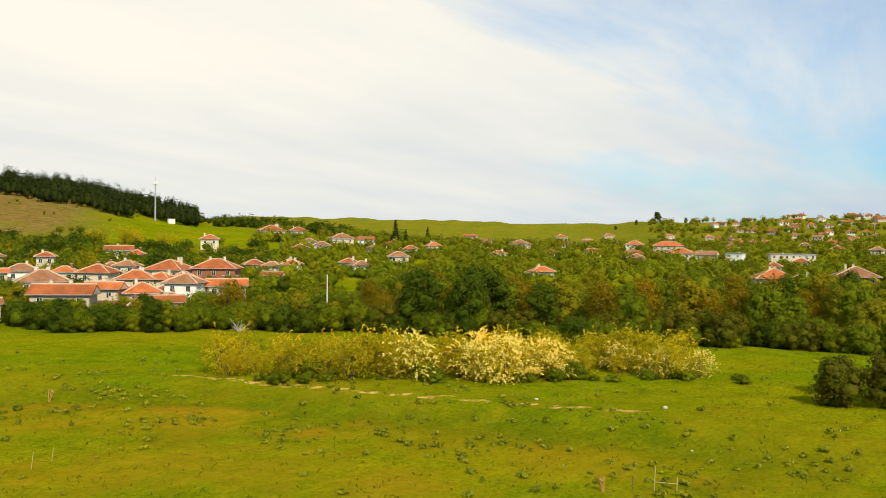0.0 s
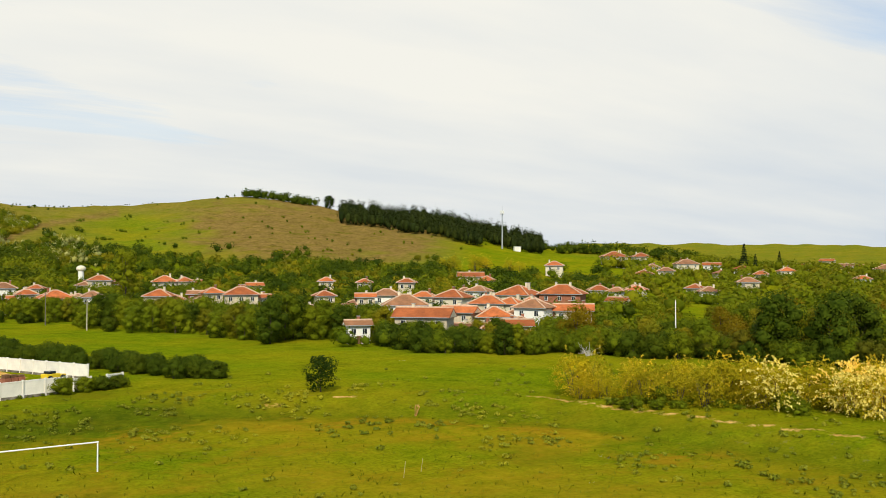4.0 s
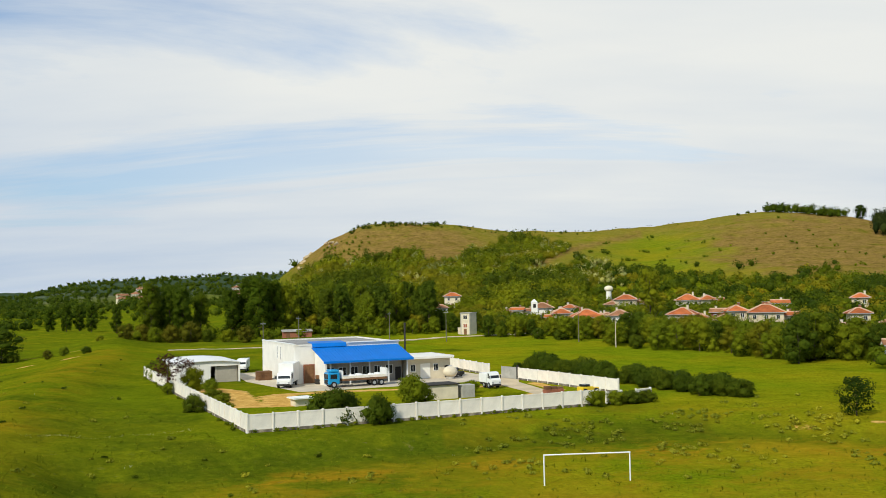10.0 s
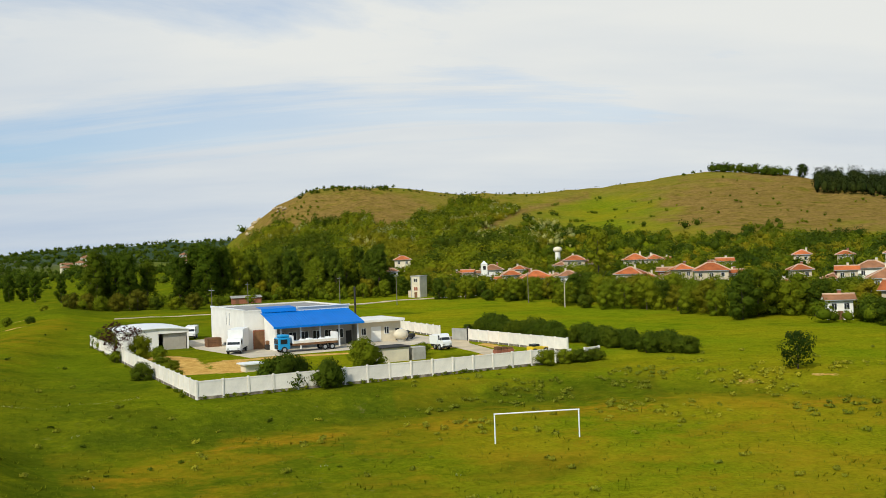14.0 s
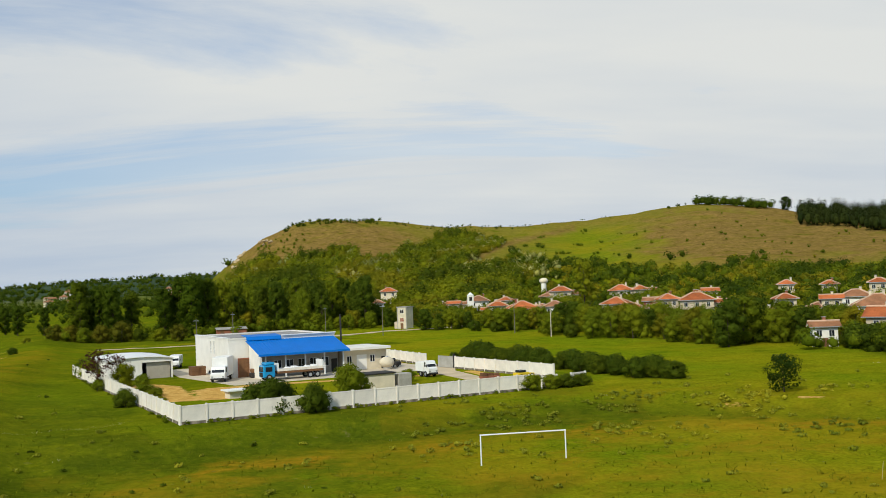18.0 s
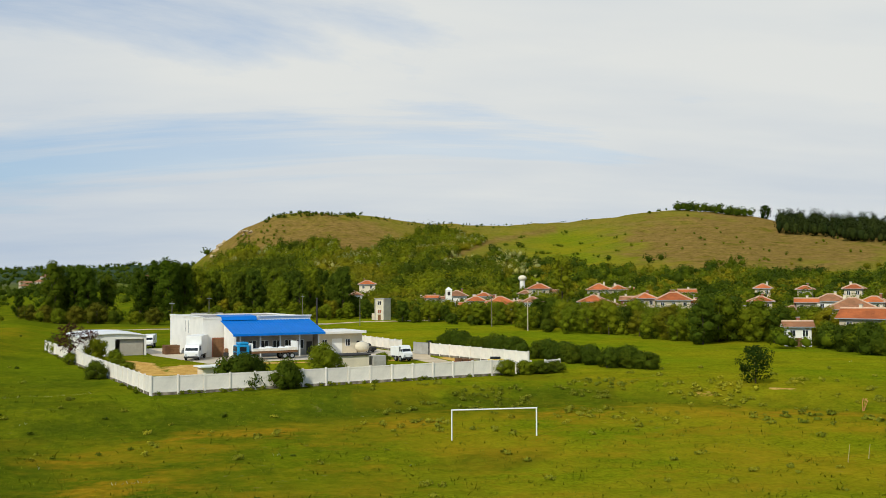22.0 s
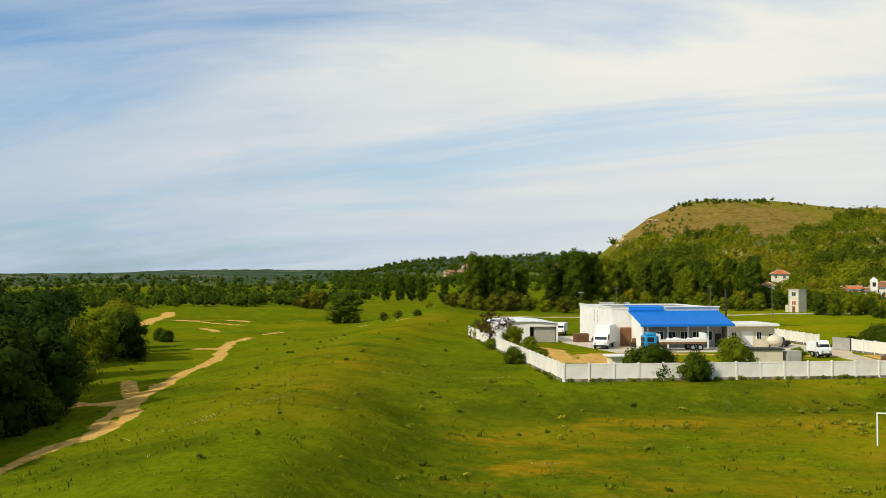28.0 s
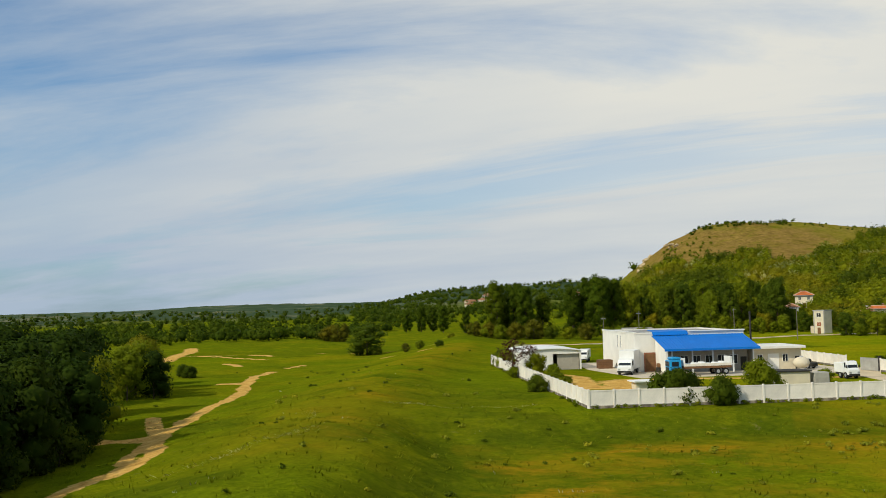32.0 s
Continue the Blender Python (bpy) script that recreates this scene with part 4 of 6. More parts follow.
# single trees
place(PROTO["dark", 2], 66.6, 178, 1.12, label="large dense green tree before the village trees")
place(PROTO["sapling", 0], 46.4, 107.0, 1.0).scale = (1.12, 1.12, 1.05)
oak = place(PROTO["dark", 1], -115.5, 254, 1.0, label="spreading dark tree alone on the meadow")
oak.scale = (1.7, 1.7, 1.04)
for x, y, s, k in ((-112, 253, .8, "hedge"), (-119, 256, .8, "hedge"), (-181, 372, 1.9, "brush"), (-188, 378, 1.8, "brush"), (-192, 380, 1.5, "brush"), (-96, 246, .7, "shrub"), (-99, 243, .6, "brush"), (-88, 240, .6, "hedge"),
                   (-95, 308, 1.3, "brush"), (-90, 305, 1.5, "shrub"), (-84, 303, 1.4, "brush"), (-78, 302, 1.6, "brush"), (-73, 303, 1.3, "hedge"), (-101, 310, 1.2, "brush"), (-110, 312, 1.0, "low"), (-66, 300, 1.2, "shrub"), (-60, 299, 1.3, "brush"), (-53, 297, 1.1, "shrub")):
    place(pick(k), x, y, s, "bushes on the far meadow")
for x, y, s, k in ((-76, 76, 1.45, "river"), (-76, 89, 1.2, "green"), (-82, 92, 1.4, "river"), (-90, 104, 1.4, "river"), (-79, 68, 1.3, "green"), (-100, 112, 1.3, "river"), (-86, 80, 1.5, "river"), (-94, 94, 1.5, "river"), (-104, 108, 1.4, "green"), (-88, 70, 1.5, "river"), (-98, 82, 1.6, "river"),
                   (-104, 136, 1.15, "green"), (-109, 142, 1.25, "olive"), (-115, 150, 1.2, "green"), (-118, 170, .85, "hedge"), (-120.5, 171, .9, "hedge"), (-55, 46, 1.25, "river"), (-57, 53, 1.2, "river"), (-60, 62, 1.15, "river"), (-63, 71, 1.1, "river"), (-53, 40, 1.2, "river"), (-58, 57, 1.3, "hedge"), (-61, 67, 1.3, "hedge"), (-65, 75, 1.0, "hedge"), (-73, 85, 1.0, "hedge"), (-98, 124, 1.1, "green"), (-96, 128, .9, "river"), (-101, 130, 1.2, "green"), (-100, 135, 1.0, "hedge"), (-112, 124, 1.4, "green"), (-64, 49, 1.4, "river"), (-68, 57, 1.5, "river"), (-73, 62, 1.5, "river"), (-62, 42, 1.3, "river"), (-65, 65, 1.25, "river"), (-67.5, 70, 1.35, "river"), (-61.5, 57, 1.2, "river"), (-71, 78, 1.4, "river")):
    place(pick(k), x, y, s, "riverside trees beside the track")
for x, y, q in ((426, 383, 1.35), (432, 380, .9), (470, 395, 1.0)):
    place(PROTO["pine", 0], x, y, q, "cypresses among the far houses", label="dark pointed cypress among the far houses")
# lone crooked trees on the far ridge
for az, r, s in ((-63.4, 1205, 1.6), (-61.0, 1230, .6), (-62.2, 1215, .7), (-65.0, 1150, .7)):
    place(pick("dark"), -r * math.sin(radians(az)), r * math.cos(radians(az)), s, "lone trees on the far ridge")

# ---- the walled works yard: local axes run along its front wall and into its depth ----
YARD = pose(-20.7, 102.4, 1.6, 0, 0, 24.5)


def at(a, b, z=0.0, turn=0.0):
    return YARD @ pose(a, b, z, 0, 0, turn)


def yard_floor():
    t = thing("yard", YARD, "trodden yard of pale concrete inside the wall", "yard", kind="structure")
    part("concrete_apron", poly([(17, 38, .05), (52.2, 37, .05), (52.2, 64, .05), (47.4, 64, .05), (47.4, 78, .05), (15.6, 78, .05), (14, 60, .05)], thick=.1), M_ASPHALT, t, "pale concrete apron")
    part("drive", poly([(43.2, 11, .06), (46.4, 10.4, .06), (48.9, 22, .06), (51, 32, .06), (54.5, 38.4, .06), (60, 41, .06), (60, 46, .06), (53, 45.8, .06), (48, 40.5, .06), (46.5, 30, .06), (45.2, 20, .06)], thick=.1), M_LANE, t, "pale trodden gravel drive")


yard_floor()


def wall_run(p, q, n, name, label, skip=(), h=1.95):
    """A run of precast wall: posts, panels on a rough plinth, each a part."""
    p, q = Vector(p), Vector(q)
    L = (q - p).length
    ang = math.degrees(math.atan2(q.y - p.y, q.x - p.x))
    t = thing(name, at(p.x, p.y, 0, ang), label, "wall", kind="structure")
    w = L / n
    post = panel = plinth = None
    for i in range(n + 1):
        if post is None:
            post = part("post", box(-.11, -.12, -.4, .11, .12, h + .12, .02), M_PANEL, t)
            src = post
        else:
            ob = new("post", post.data)
            ob.parent, ob.location = t, (i * w, 0, 0)
        if i == n or i in skip:
            continue
        tilt = random.uniform(-.006, .006)
        if panel is None:
            bm = box(.12, -.05, .32, w - .12, .05, h, .015)
            box(.12, -.075, h - .14, w - .12, .075, h + .02, .015, bm)
            box(.12, -.07, .30, w - .12, .07, .42, .01, bm)
            panel = part("panel", bm, M_PANEL, t)
            plinth = part("plinth", box(.05, -.1, -.5, w - .05, .1, .3, .03), M_PLINTH, t, "stained concrete plinth")
            panel.location = plinth.location = (i * w, 0, 0)
        else:
            for src_, nm in ((panel, "panel"), (plinth, "plinth")):
                ob = new(nm, src_.data)
                ob.parent, ob.location, ob.rotation_euler = t, (i * w, 0, random.uniform(-.02, .02)), (tilt, 0, 0)
    return t


wall_run((0, 0, 0), (44.8, 0, 0), 16, "wall_front", "pale precast concrete wall with posts on a stained plinth")
wall_run((0, 79.8, 0), (0, .3, 0), 29, "wall_west", "sunlit cream precast concrete wall")
wall_run((54.6, 10, 0), (53.2, 36, 0), 9, "wall_east", "sunlit pale concrete wall beside the hedge")
wall_run((53.2, 46.4, 0), (55.2, 80, 0), 12, "wall_east_far", "sunlit pale concrete wall beyond the gate")
gate = thing("yard_gate", at(53.15, 36.2, 0, 103), "grey sheet-metal gate leaf standing half open", "gate")
part("leaf", box(.1, -.04, .1, 4.0, .04, 2.0, .01), M_GATE, gate)
for k in range(5):
    part("rib", box(.3 + k * .85, -.08, .1, .38 + k * .85, -.044, 2.0), M_STEEL, gate)
part("post", box(-.15, -.16, -.3, .15, .16, 2.35, .02), M_DARK, gate, "dark gate post")
wall_run((46, .4, 0), (53.7, 1.5, 0), 3, "wall_front_end", "broken end of the front wall, overgrown", skip=(1,), h=1.5)


def building(name, label, m, w, d, h, mat, parapet=.25):
    """A flat-roofed block; the parts that differ are added by the caller."""
    t = thing(name, m, label, "building")
    part("wall", box(0, 0, -.3, w, d, h), mat, t)
    part("roof", box(.25, .25, h - .05, w - .25, d - .25, h + .03), M_ROOFGREY, t, "grey roofing felt")
    if parapet:
        bm = box(-.06, -.06, h + .004, w + .06, .22, h + parapet)
        box(-.06, d - .22, h + .004, w + .06, d + .06, h + parapet, bm=bm)
        box(-.06, .22, h + .004, .22, d - .22, h + parapet, bm=bm)
        box(w - .22, .22, h + .004, w + .06, d - .22, h + parapet, bm=bm)
        part("parapet", bm, mat, t)
    return t


def window(parent, x, y, z, w, h, face=-1, axis="x", mat=M_GLASS, name="window"):
    """A pane set in a proud frame on a wall that faces -y (axis x) or -x (axis y)."""
    def put(a0, b0, c0, a1, b1, c1, bm=None):
        if axis == "x":
            return box(a0, b0, c0, a1, b1, c1, bm=bm)
        return box(b0, a0, c0, b1, a1, c1, bm=bm)
    o = y + face * .004
    pane = part(name, put(x + .06, min(o, o + face * .03), z + .06, x + w - .06, max(o, o + face * .03), z + h - .06), mat, parent)
    bm = None
    e = (min(o, o + face * .06), max(o, o + face * .06))
    bm = put(x, e[0], z, x + .06, e[1], z + h)
    put(x + w - .06, e[0], z, x + w, e[1], z + h, bm)
    put(x + .06, e[0], z, x + w - .06, e[1], z + .06, bm)
    put(x + .06, e[0], z + h - .06, x + w - .06, e[1], z + h, bm)
    put(x + w / 2 - .03, e[0], z + .06, x + w / 2 + .03, e[1], z + h - .06, bm)
    part("window_frame", bm, M_PAINT, pane)
    return pane


main = building("works_building", "white rendered flat-roofed works building with tall slit windows", at(19.7, 50.5), 18.3, 21, 6.15, M_WHITE, .25)
part("coping", box(9.0, -.3, 6.41, 18.45, .32, 6.56, .02), M_PAINT, main, "white coping along the front")
part("coping", box(-.14, -.12, 6.41, .3, 21.1, 6.52, .02), M_PAINT, main, "white coping along the side")
for b in (8.2, 10.2):
    window(main, b, 0, 3.6, .55, 2.2, -1, "y")
part("door", box(-.08, 2.2, 0, -.004, 4.6, 3.4), M_STEEL, main, "grey roller door")

low = thing("loading_hall", at(23.3, 44.8), "white lower hall with a bright blue sheet-metal canopy roof", "building")
# this wall's grey carries the shade under the canopy
part("wall", box(0, 3.2, -.3, 14.2, 5.4, 4.95), M_GREY, low, "rear wall of the loading bay, greyed to put in canopy shade")
part("side_wall", poly([(-.3, 0, -.3), (-.3, 5.4, -.3), (-.3, 5.4, 5.6), (-.3, 0, 4.3)]), M_WHITE, low)
bmw = box(-.29, -.1, -.3, .0, 5.4, 4.05)
part("gable_wall", bmw, M_WHITE, low)
for i in range(5):
    part("column", box(.6 + i * 3.3, -.02, -.2, .8 + i * 3.3, .18, 3.75), M_PAINT, low)
bm = bmesh.new()
n = 56
for i in range(n):
    x0, x1 = -.8 + i * 15.3 / n, -.8 + (i + 1) * 15.3 / n
    dz = .05 if i % 2 else 0
    poly([(x0, -1.2, 3.9 + dz), (x1, -1.2, 3.9 + dz), (x1, 5.65, 5.85 + dz), (x0, 5.65, 5.85 + dz)], bm)
bmesh.ops.solidify(bm, geom=bm.faces[:], thickness=.05)
part("canopy_roof", bm, M_BLUE, low, "bright blue ribbed sheet-metal roof")
part("fascia", box(-.85, -1.28, 3.6, 14.55, -1.2, 3.95), M_BLUE, low, "blue fascia board")
for i in range(6):
    window(low, 1.0 + i * 2.05, 3.2, 1.1, 1.3, 1.5)
part("door", box(13.0, 3.12, -.1, 14.0, 3.196, 2.2), M_DARK, low)
bm = poly([(-.7, 5.3, 5.95), (5.2, 5.3, 5.95), (5.2, 5.62, 6.5), (-.7, 5.62, 6.5)], thick=.06)
poly([(-.7, 5.62, 6.5), (5.2, 5.62, 6.5), (5.2, 8.4, 6.72), (-.7, 8.4, 6.72)], bm, .06)
part("rear_roof", bm, M_BLUE, low, "blue sheet metal on the roof behind")

annex = building("annex", "low grey annex with a white flat roof edge", at(37.9, 46.6), 7.9, 8.0, 3.4, M_CREAM, 0)
part("roof_slab", box(-.3, -1.2, 3.44, 8.2, 8.3, 3.85, .03), M_WHITE, annex, "white roof slab with an overhang")
for i in range(2):
    window(annex, .6 + i * 4.2, 0, 1.3, .9, 1.2)
part("shutter", box(2.4, -.05, .1, 4.2, -.004, 2.6), M_WHITE, annex, "pale painted shutter door")
part("door", box(6.9, -.06, -.1, 7.7, -.004, 2.1), M_DARK, annex)

pipe = thing("flue_pipe", at(39.6, 51.5), "tall black steel flue pipe beside the hall", "chimney")
part("pipe", rod((0, 0, -.2), (0, 0, 9.2), .16, n=10), M_DARK, pipe)
part("cap", rod((0, 0, 9.2), (0, 0, 9.4), .26, .1, 10), M_DARK, pipe)

shed = thing("arched_shed", at(2.9, 62.0), "white metal storage shed with a low curved roof", "shed")
SW, SD, SH = 10.5, 15.0, 3.3
bm = bmesh.new()
box(0, 0, -.3, .15, SD, SH, bm=bm)
box(SW - .15, 0, -.3, SW, SD, SH, bm=bm)
box(.15, SD - .15, -.3, SW - .15, SD, SH, bm=bm)
part("wall", bm, M_WHITE, shed)
bm = box(.15, 0, -.3, 5.5, .15, SH)
box(10.2, 0, -.3, SW - .15, .15, SH, bm=bm)
box(5.5, 0, 2.75, 10.2, .15, SH, bm=bm)
part("front_wall", bm, M_WHITE, shed)
part("door_leaf", box(6.3, .5, -.2, 10.15, .6, 2.7), M_GREY, shed, "grey sheet-metal door leaf")
bm = bmesh.new()
k = 10
for i in range(k):
    f0, f1 = i / k, (i + 1) / k
    z0, z1 = (SH + .02 + .45 * math.sin(math.pi * f) ** .8 for f in (f0, f1))
    x0, x1 = -.3 + (SW + .6) * f0, -.3 + (SW + .6) * f1
    poly([(x0, -.35, z0), (x1, -.35, z1), (x1, SD + .3, z1), (x0, SD + .3, z0)], bm)
bmesh.ops.remove_doubles(bm, verts=bm.verts, dist=.001)
bmesh.ops.solidify(bm, geom=bm.faces[:], thickness=.12)
part("roof", bm, M_PAINT, shed, "white curved sheet roof")
bm = bmesh.new()
pts = [(-.0 + SW * i / k, .0, SH + .0 + .40 * math.sin(math.pi * i / k) ** .8) for i in range(k + 1)]
poly([(0, 0, SH - .01)] + [(p[0], p[1], p[2]) for p in pts] + [(SW, 0, SH - .01)], bm)
part("gable_panel", bm, M_WHITE, shed)


def van_box(name, m, label, L, W, H, cabL, cab_mat, box_mat=M_PAINT, group=""):
    """A box lorry, its nose towards -x."""
    t = thing(name, m, label, "lorry", group)
    part("chassis", box(.3, -W * .4, .45, L - .1, W * .4, .75), M_DARK, t)
    bm = bmesh.new()
    prof = [(0, .5), (0, 1.25), (.35, 1.45), (.75, 2.35), (cabL, 2.42), (cabL, .5)]
    side = [[bm.verts.new((x, y, z)) for x, z in prof] for y in (-W * .46, W * .46)]
    bm.faces.new(side[0][::-1])
    bm.faces.new(side[1])
    for i in range(len(prof)):
        j = (i + 1) % len(prof)
        bm.faces.new([side[0][i], side[0][j], side[1][j], side[1][i]])
    bmesh.ops.recalc_face_normals(bm, faces=bm.faces)
    bmesh.ops.bevel(bm, geom=bm.edges[:], offset=.05, segments=2, affect="EDGES")
    cab = part("cab", bm, cab_mat, t)
    part("windscreen", poly([(.37, -W * .4, 1.52), (.73, -W * .38, 2.28), (.73, W * .38, 2.28), (.37, W * .4, 1.52)], thick=.03), M_GLASS, cab)
    for s in (-1, 1):
        part("side_window", box(.85, s * W * .465 - .02, 1.5, cabL - .3, s * W * .465 + .02, 2.2), M_GLASS, cab)
        part("headlight", box(-.03, s * W * .34 - .16, .75, .03, s * W * .34 + .16, .98, .01), M_STEEL, cab)
        part("mirror", box(.3, s * W * .53 - .06, 1.5, .42, s * W * .53 + .06, 1.9), M_DARK, cab)
    part("bumper", box(-.08, -W * .45, .4, .08, W * .45, .68, .03), M_DARK, cab)
    part("cargo_box", box(cabL + .1, -W / 2, .78, L, W / 2, H, .04), box_mat, t)
    for x in (.95, L - 1.5):
        for s in (-1, 1):
            wheel(x, s * W * .4, .45, .28, t)
    return t


van_box("box_lorry", at(16.2, 44.6, .05, 64), "white box lorry parked beside the works building", 7.2, 2.4, 3.7, 2.0, M_PAINT)
van_box("box_lorry", at(43.4, 25.2, .05, 92), "small white box lorry parked beside the drive", 3.9, 1.75, 2.15, 1.5, M_PAINT)
van_box("delivery_van", at(17.6, 79.5, .05, 70), "white delivery van half hidden behind the works building", 5.2, 2.0, 2.4, 1.8, M_PAINT)

fl = thing("flatbed_lorry", at(22.1, 41.4, .05, 1), "flatbed lorry with a bright blue cab and a white load", "lorry")
bm = box(0, -1.1, .5, 1.9, 1.1, 2.35, .14)
box(.35, -1.0, 2.35, 1.85, 1.0, 2.8, .14, bm)
cab = part("cab", bm, M_CAB, fl, "bright blue cab")
part("windscreen", box(-.03, -.92, 1.4, .01, .92, 2.15), M_GLASS, cab)
part("side_window", box(.35, -1.13, 1.4, 1.4, -1.09, 2.1), M_GLASS, cab)
part("grille", box(-.05, -.75, .65, .0, .75, 1.25), M_DARK, cab)
part("bed", box(2.3, -1.25, 1.0, 9.7, 1.25, 1.35, .03), M_TIMBER, fl)
for i in range(8):
    part("side_board", box(2.35 + i * .91, -1.29, 1.36, 3.22 + i * .91, -1.24, 1.75), M_PANEL, fl)
part("headboard", box(2.3, -1.2, 1.36, 2.4, 1.2, 2.6), M_PAINT, fl)
part("tailboard", box(9.5, -1.25, 1.36, 9.8, 1.25, 2.7), M_PAINT, fl)
for i in range(6):
    part("sack", box(2.8 + i * 1.08, -.7, 1.36, 3.7 + i * 1.08, .8, 1.75 + .1 * (i % 3), .16), M_PAINT, fl, "white filled sack")
for x in (.9, 7.6, 8.8):
    for s in (-1, 1):
        wheel(x, s * 1.0, .5, .3, fl)

kiosk = thing("low_store", at(28.6, 17.2), "open low concrete store with a sloping slab roof", "shed")
bm = box(0, 0, -.3, 4.6, .2, 1.9)
box(0, .2, -.3, .2, 3.2, 1.9, bm=bm)
box(4.4, .2, -.3, 4.6, 3.2, 1.9, bm=bm)
part("wall", bm, M_CREAM, kiosk)
part("roof", box(-.2, -.2, 1.904, 4.8, 3.4, 2.06), M_DARK, kiosk)
part("buttress", box(5.2, 0, -.3, 7.2, 1.6, 1.75, .05), M_CONC, kiosk, "separate concrete block wall")

hutb = thing("small_hut", at(11.2, 20.6, 0, 5), "tiny white hut with a flat roof by the sand", "hut")
part("wall", box(0, 0, -.2, 2.0, 1.8, .95), M_CREAM, hutb)
part("roof", box(-.4, -.5, .954, 2.5, 2.2, 1.12), M_PAINT, hutb)

tank = thing("tank", at(44.6, 44.0), "round pale beige storage tank on a concrete foot", "tank")
bm = bmesh.new()
bmesh.ops.create_uvsphere(bm, u_segments=20, v_segments=12, radius=1.55)
bmesh.ops.scale(bm, vec=(1.1, 1.1, .85), verts=bm.verts)
bmesh.ops.translate(bm, vec=(0, 0, 1.75), verts=bm.verts)
part("vessel", bm, M_CREAM, tank)
part("foot", rod((0, 0, -.2), (0, 0, .7), 1.0, .9, 14), M_CONC, tank)
part("lid", rod((0, 0, 3.0), (0, 0, 3.2), .4, .35, 12), M_STEEL, tank)
tank.scale = (.74, .74, .70)

car = thing("car", at(47.8, 46.0, .05, 120), "black car parked behind the tank", "car")
bm = box(0, -.85, .35, 4.2, .85, .95, .12)
body = part("body", bm, M_DARK, car)
part("cabin", box(1.0, -.75, .95, 3.6, .75, 1.5, .2), M_GLASS, car)
for x in (.8, 3.3):
    for s in (-1, 1):
        wheel(x, s * .75, .32, .2, car)

crate = thing("pallet_stack", at(16.2, 60.5, .05), "stack of brown wooden pallets and crates", "pallets")
for i in range(9):
    part("pallet", box(0, 0, i * .17, 2.4, 2.2, i * .17 + .13), M_TIMBER, crate)
door = thing("loading_door", at(21.3, 50.44, .05), "brown wooden loading door in a dark frame with goods beside it", "door")
part("leaf", box(0, -.06, 0, 1.7, .0, 2.9), M_TIMBER, door)
part("frame", box(-.16, -.12, 0, 0, .0, 3.05), M_BRICK, door)
part("frame", box(1.7, -.12, 0, 1.86, .0, 3.05), M_BRICK, door)
part("lintel", box(-.16, -.12, 2.9, 1.86, .0, 3.1), M_BRICK, door)
goods = thing("goods_stack", at(22.5, 47.6, .05), "dark stack of covered goods at the wall", "goods")
part("bale", box(0, 0, 0, 1.1, 1.3, .8, .08), M_DARK, goods)
part("bale", box(.1, .15, .8, 1.0, 1.2, 1.45, .1), M_TIMBER, goods)

crates = thing("crate_stack", at(44.6, 12.8, .07, 6), "low stack of reddish wooden crates on the drive", "crates")
for k in range(3):
    part("crate", box(k * 1.05, 0, 0, k * 1.05 + .95, .9, .75, .02), M_BRICK, crates)
    part("crate", box(k * 1.05 + .1, .1, .754, k * 1.05 + .9, .8, 1.2 - .1 * k, .02), M_TIMBER, crates)
digger = thing("yellow_loader", at(49.6, 12.2, 0, 8), "small yellow loader beside the east wall", "machine")
part("body", box(0, -.8, .5, 2.6, .8, 1.3, .1), M_YELLOWPAINT, digger)
part("bonnet", box(2.6, -.7, .5, 4.0, .7, 1.05, .1), M_YELLOWPAINT, digger)
part("cab", box(.5, -.7, 1.3, 1.9, .7, 1.75, .08), M_GLASS, digger)
for x in (.6, 3.2):
    for s in (-1, 1):
        wheel(x, s * .8, .5, .35, digger)

digger.scale = (.8, .8, .75)

# bushes and small trees in and along the yard
for a, b, s, kk, h in ((9.0, 2.0, 1.1, "hedge", 1.1), (10.4, 1.8, 1.15, "hedge", 1.15), (11.6, 2.2, 1.0, "hedge", 1.1), (14.4, -.9, .9, "hedge", 1.2), (15.3, -.8, .75, "hedge", 1.1), (24.2, 12.4, 1.15, "shrub", 1.05), (26.0, 13.4, .95, "shrub", .9), (5.2, 46, .7, "shrub", .9), (3.6, 36, .75, "shrub", .6), (3.0, 28, .7, "shrub", .6), (4.4, 33, .6, "shrub", .6), (2.6, 22, .5, "shrub", .6),
                       (3.4, 50, .9, "shrub", 1.2), (-1.6, 22.1, .75, "hedge", 1.0), (-.9, 47, .55, "shrub", 1), (43.5, -1.2, .7, "shrub", .9), (46.6, -1.0, .7, "shrub", .8), (49.0, -.8, .8, "hedge", .7), (51.6, -.2, .75, "hedge", .7), (37.5, 22, .7, "shrub", .8), (2.0, 76, 1.2, "hedge", .9), (4, 79, 1.1, "hedge", .9), (1.5, 70, 1.0, "shrub", 1)):
    p = at(a, b).translation
    place(pick(kk), p.x, p.y, s, "bushes along the yard wall", squash=h)
for a, b, s in ((-.8, 48.5, 1.0), (2.8, 52.5, .8)):
    p = at(a, b).translation
    place(PROTO["purple", 0], p.x, p.y, s)

# ---- the goal on the lower playing field ----
goal = thing("football_goal", pose(8.45, 79.9, ground(12, 80), 0, 0, 5.0), "white-painted steel football goal without a net", "goal")
part("post", rod((0, 0, -.2), (0, 0, 2.44), .06, n=10), M_PAINT, goal)
part("post", rod((7.32, 0, -.2), (7.32, 0, 2.44), .06, n=10), M_PAINT, goal)
part("crossbar", rod((-.06, 0, 2.44), (7.38, 0, 2.44), .06, n=10), M_PAINT, goal)

# ---- the village ----


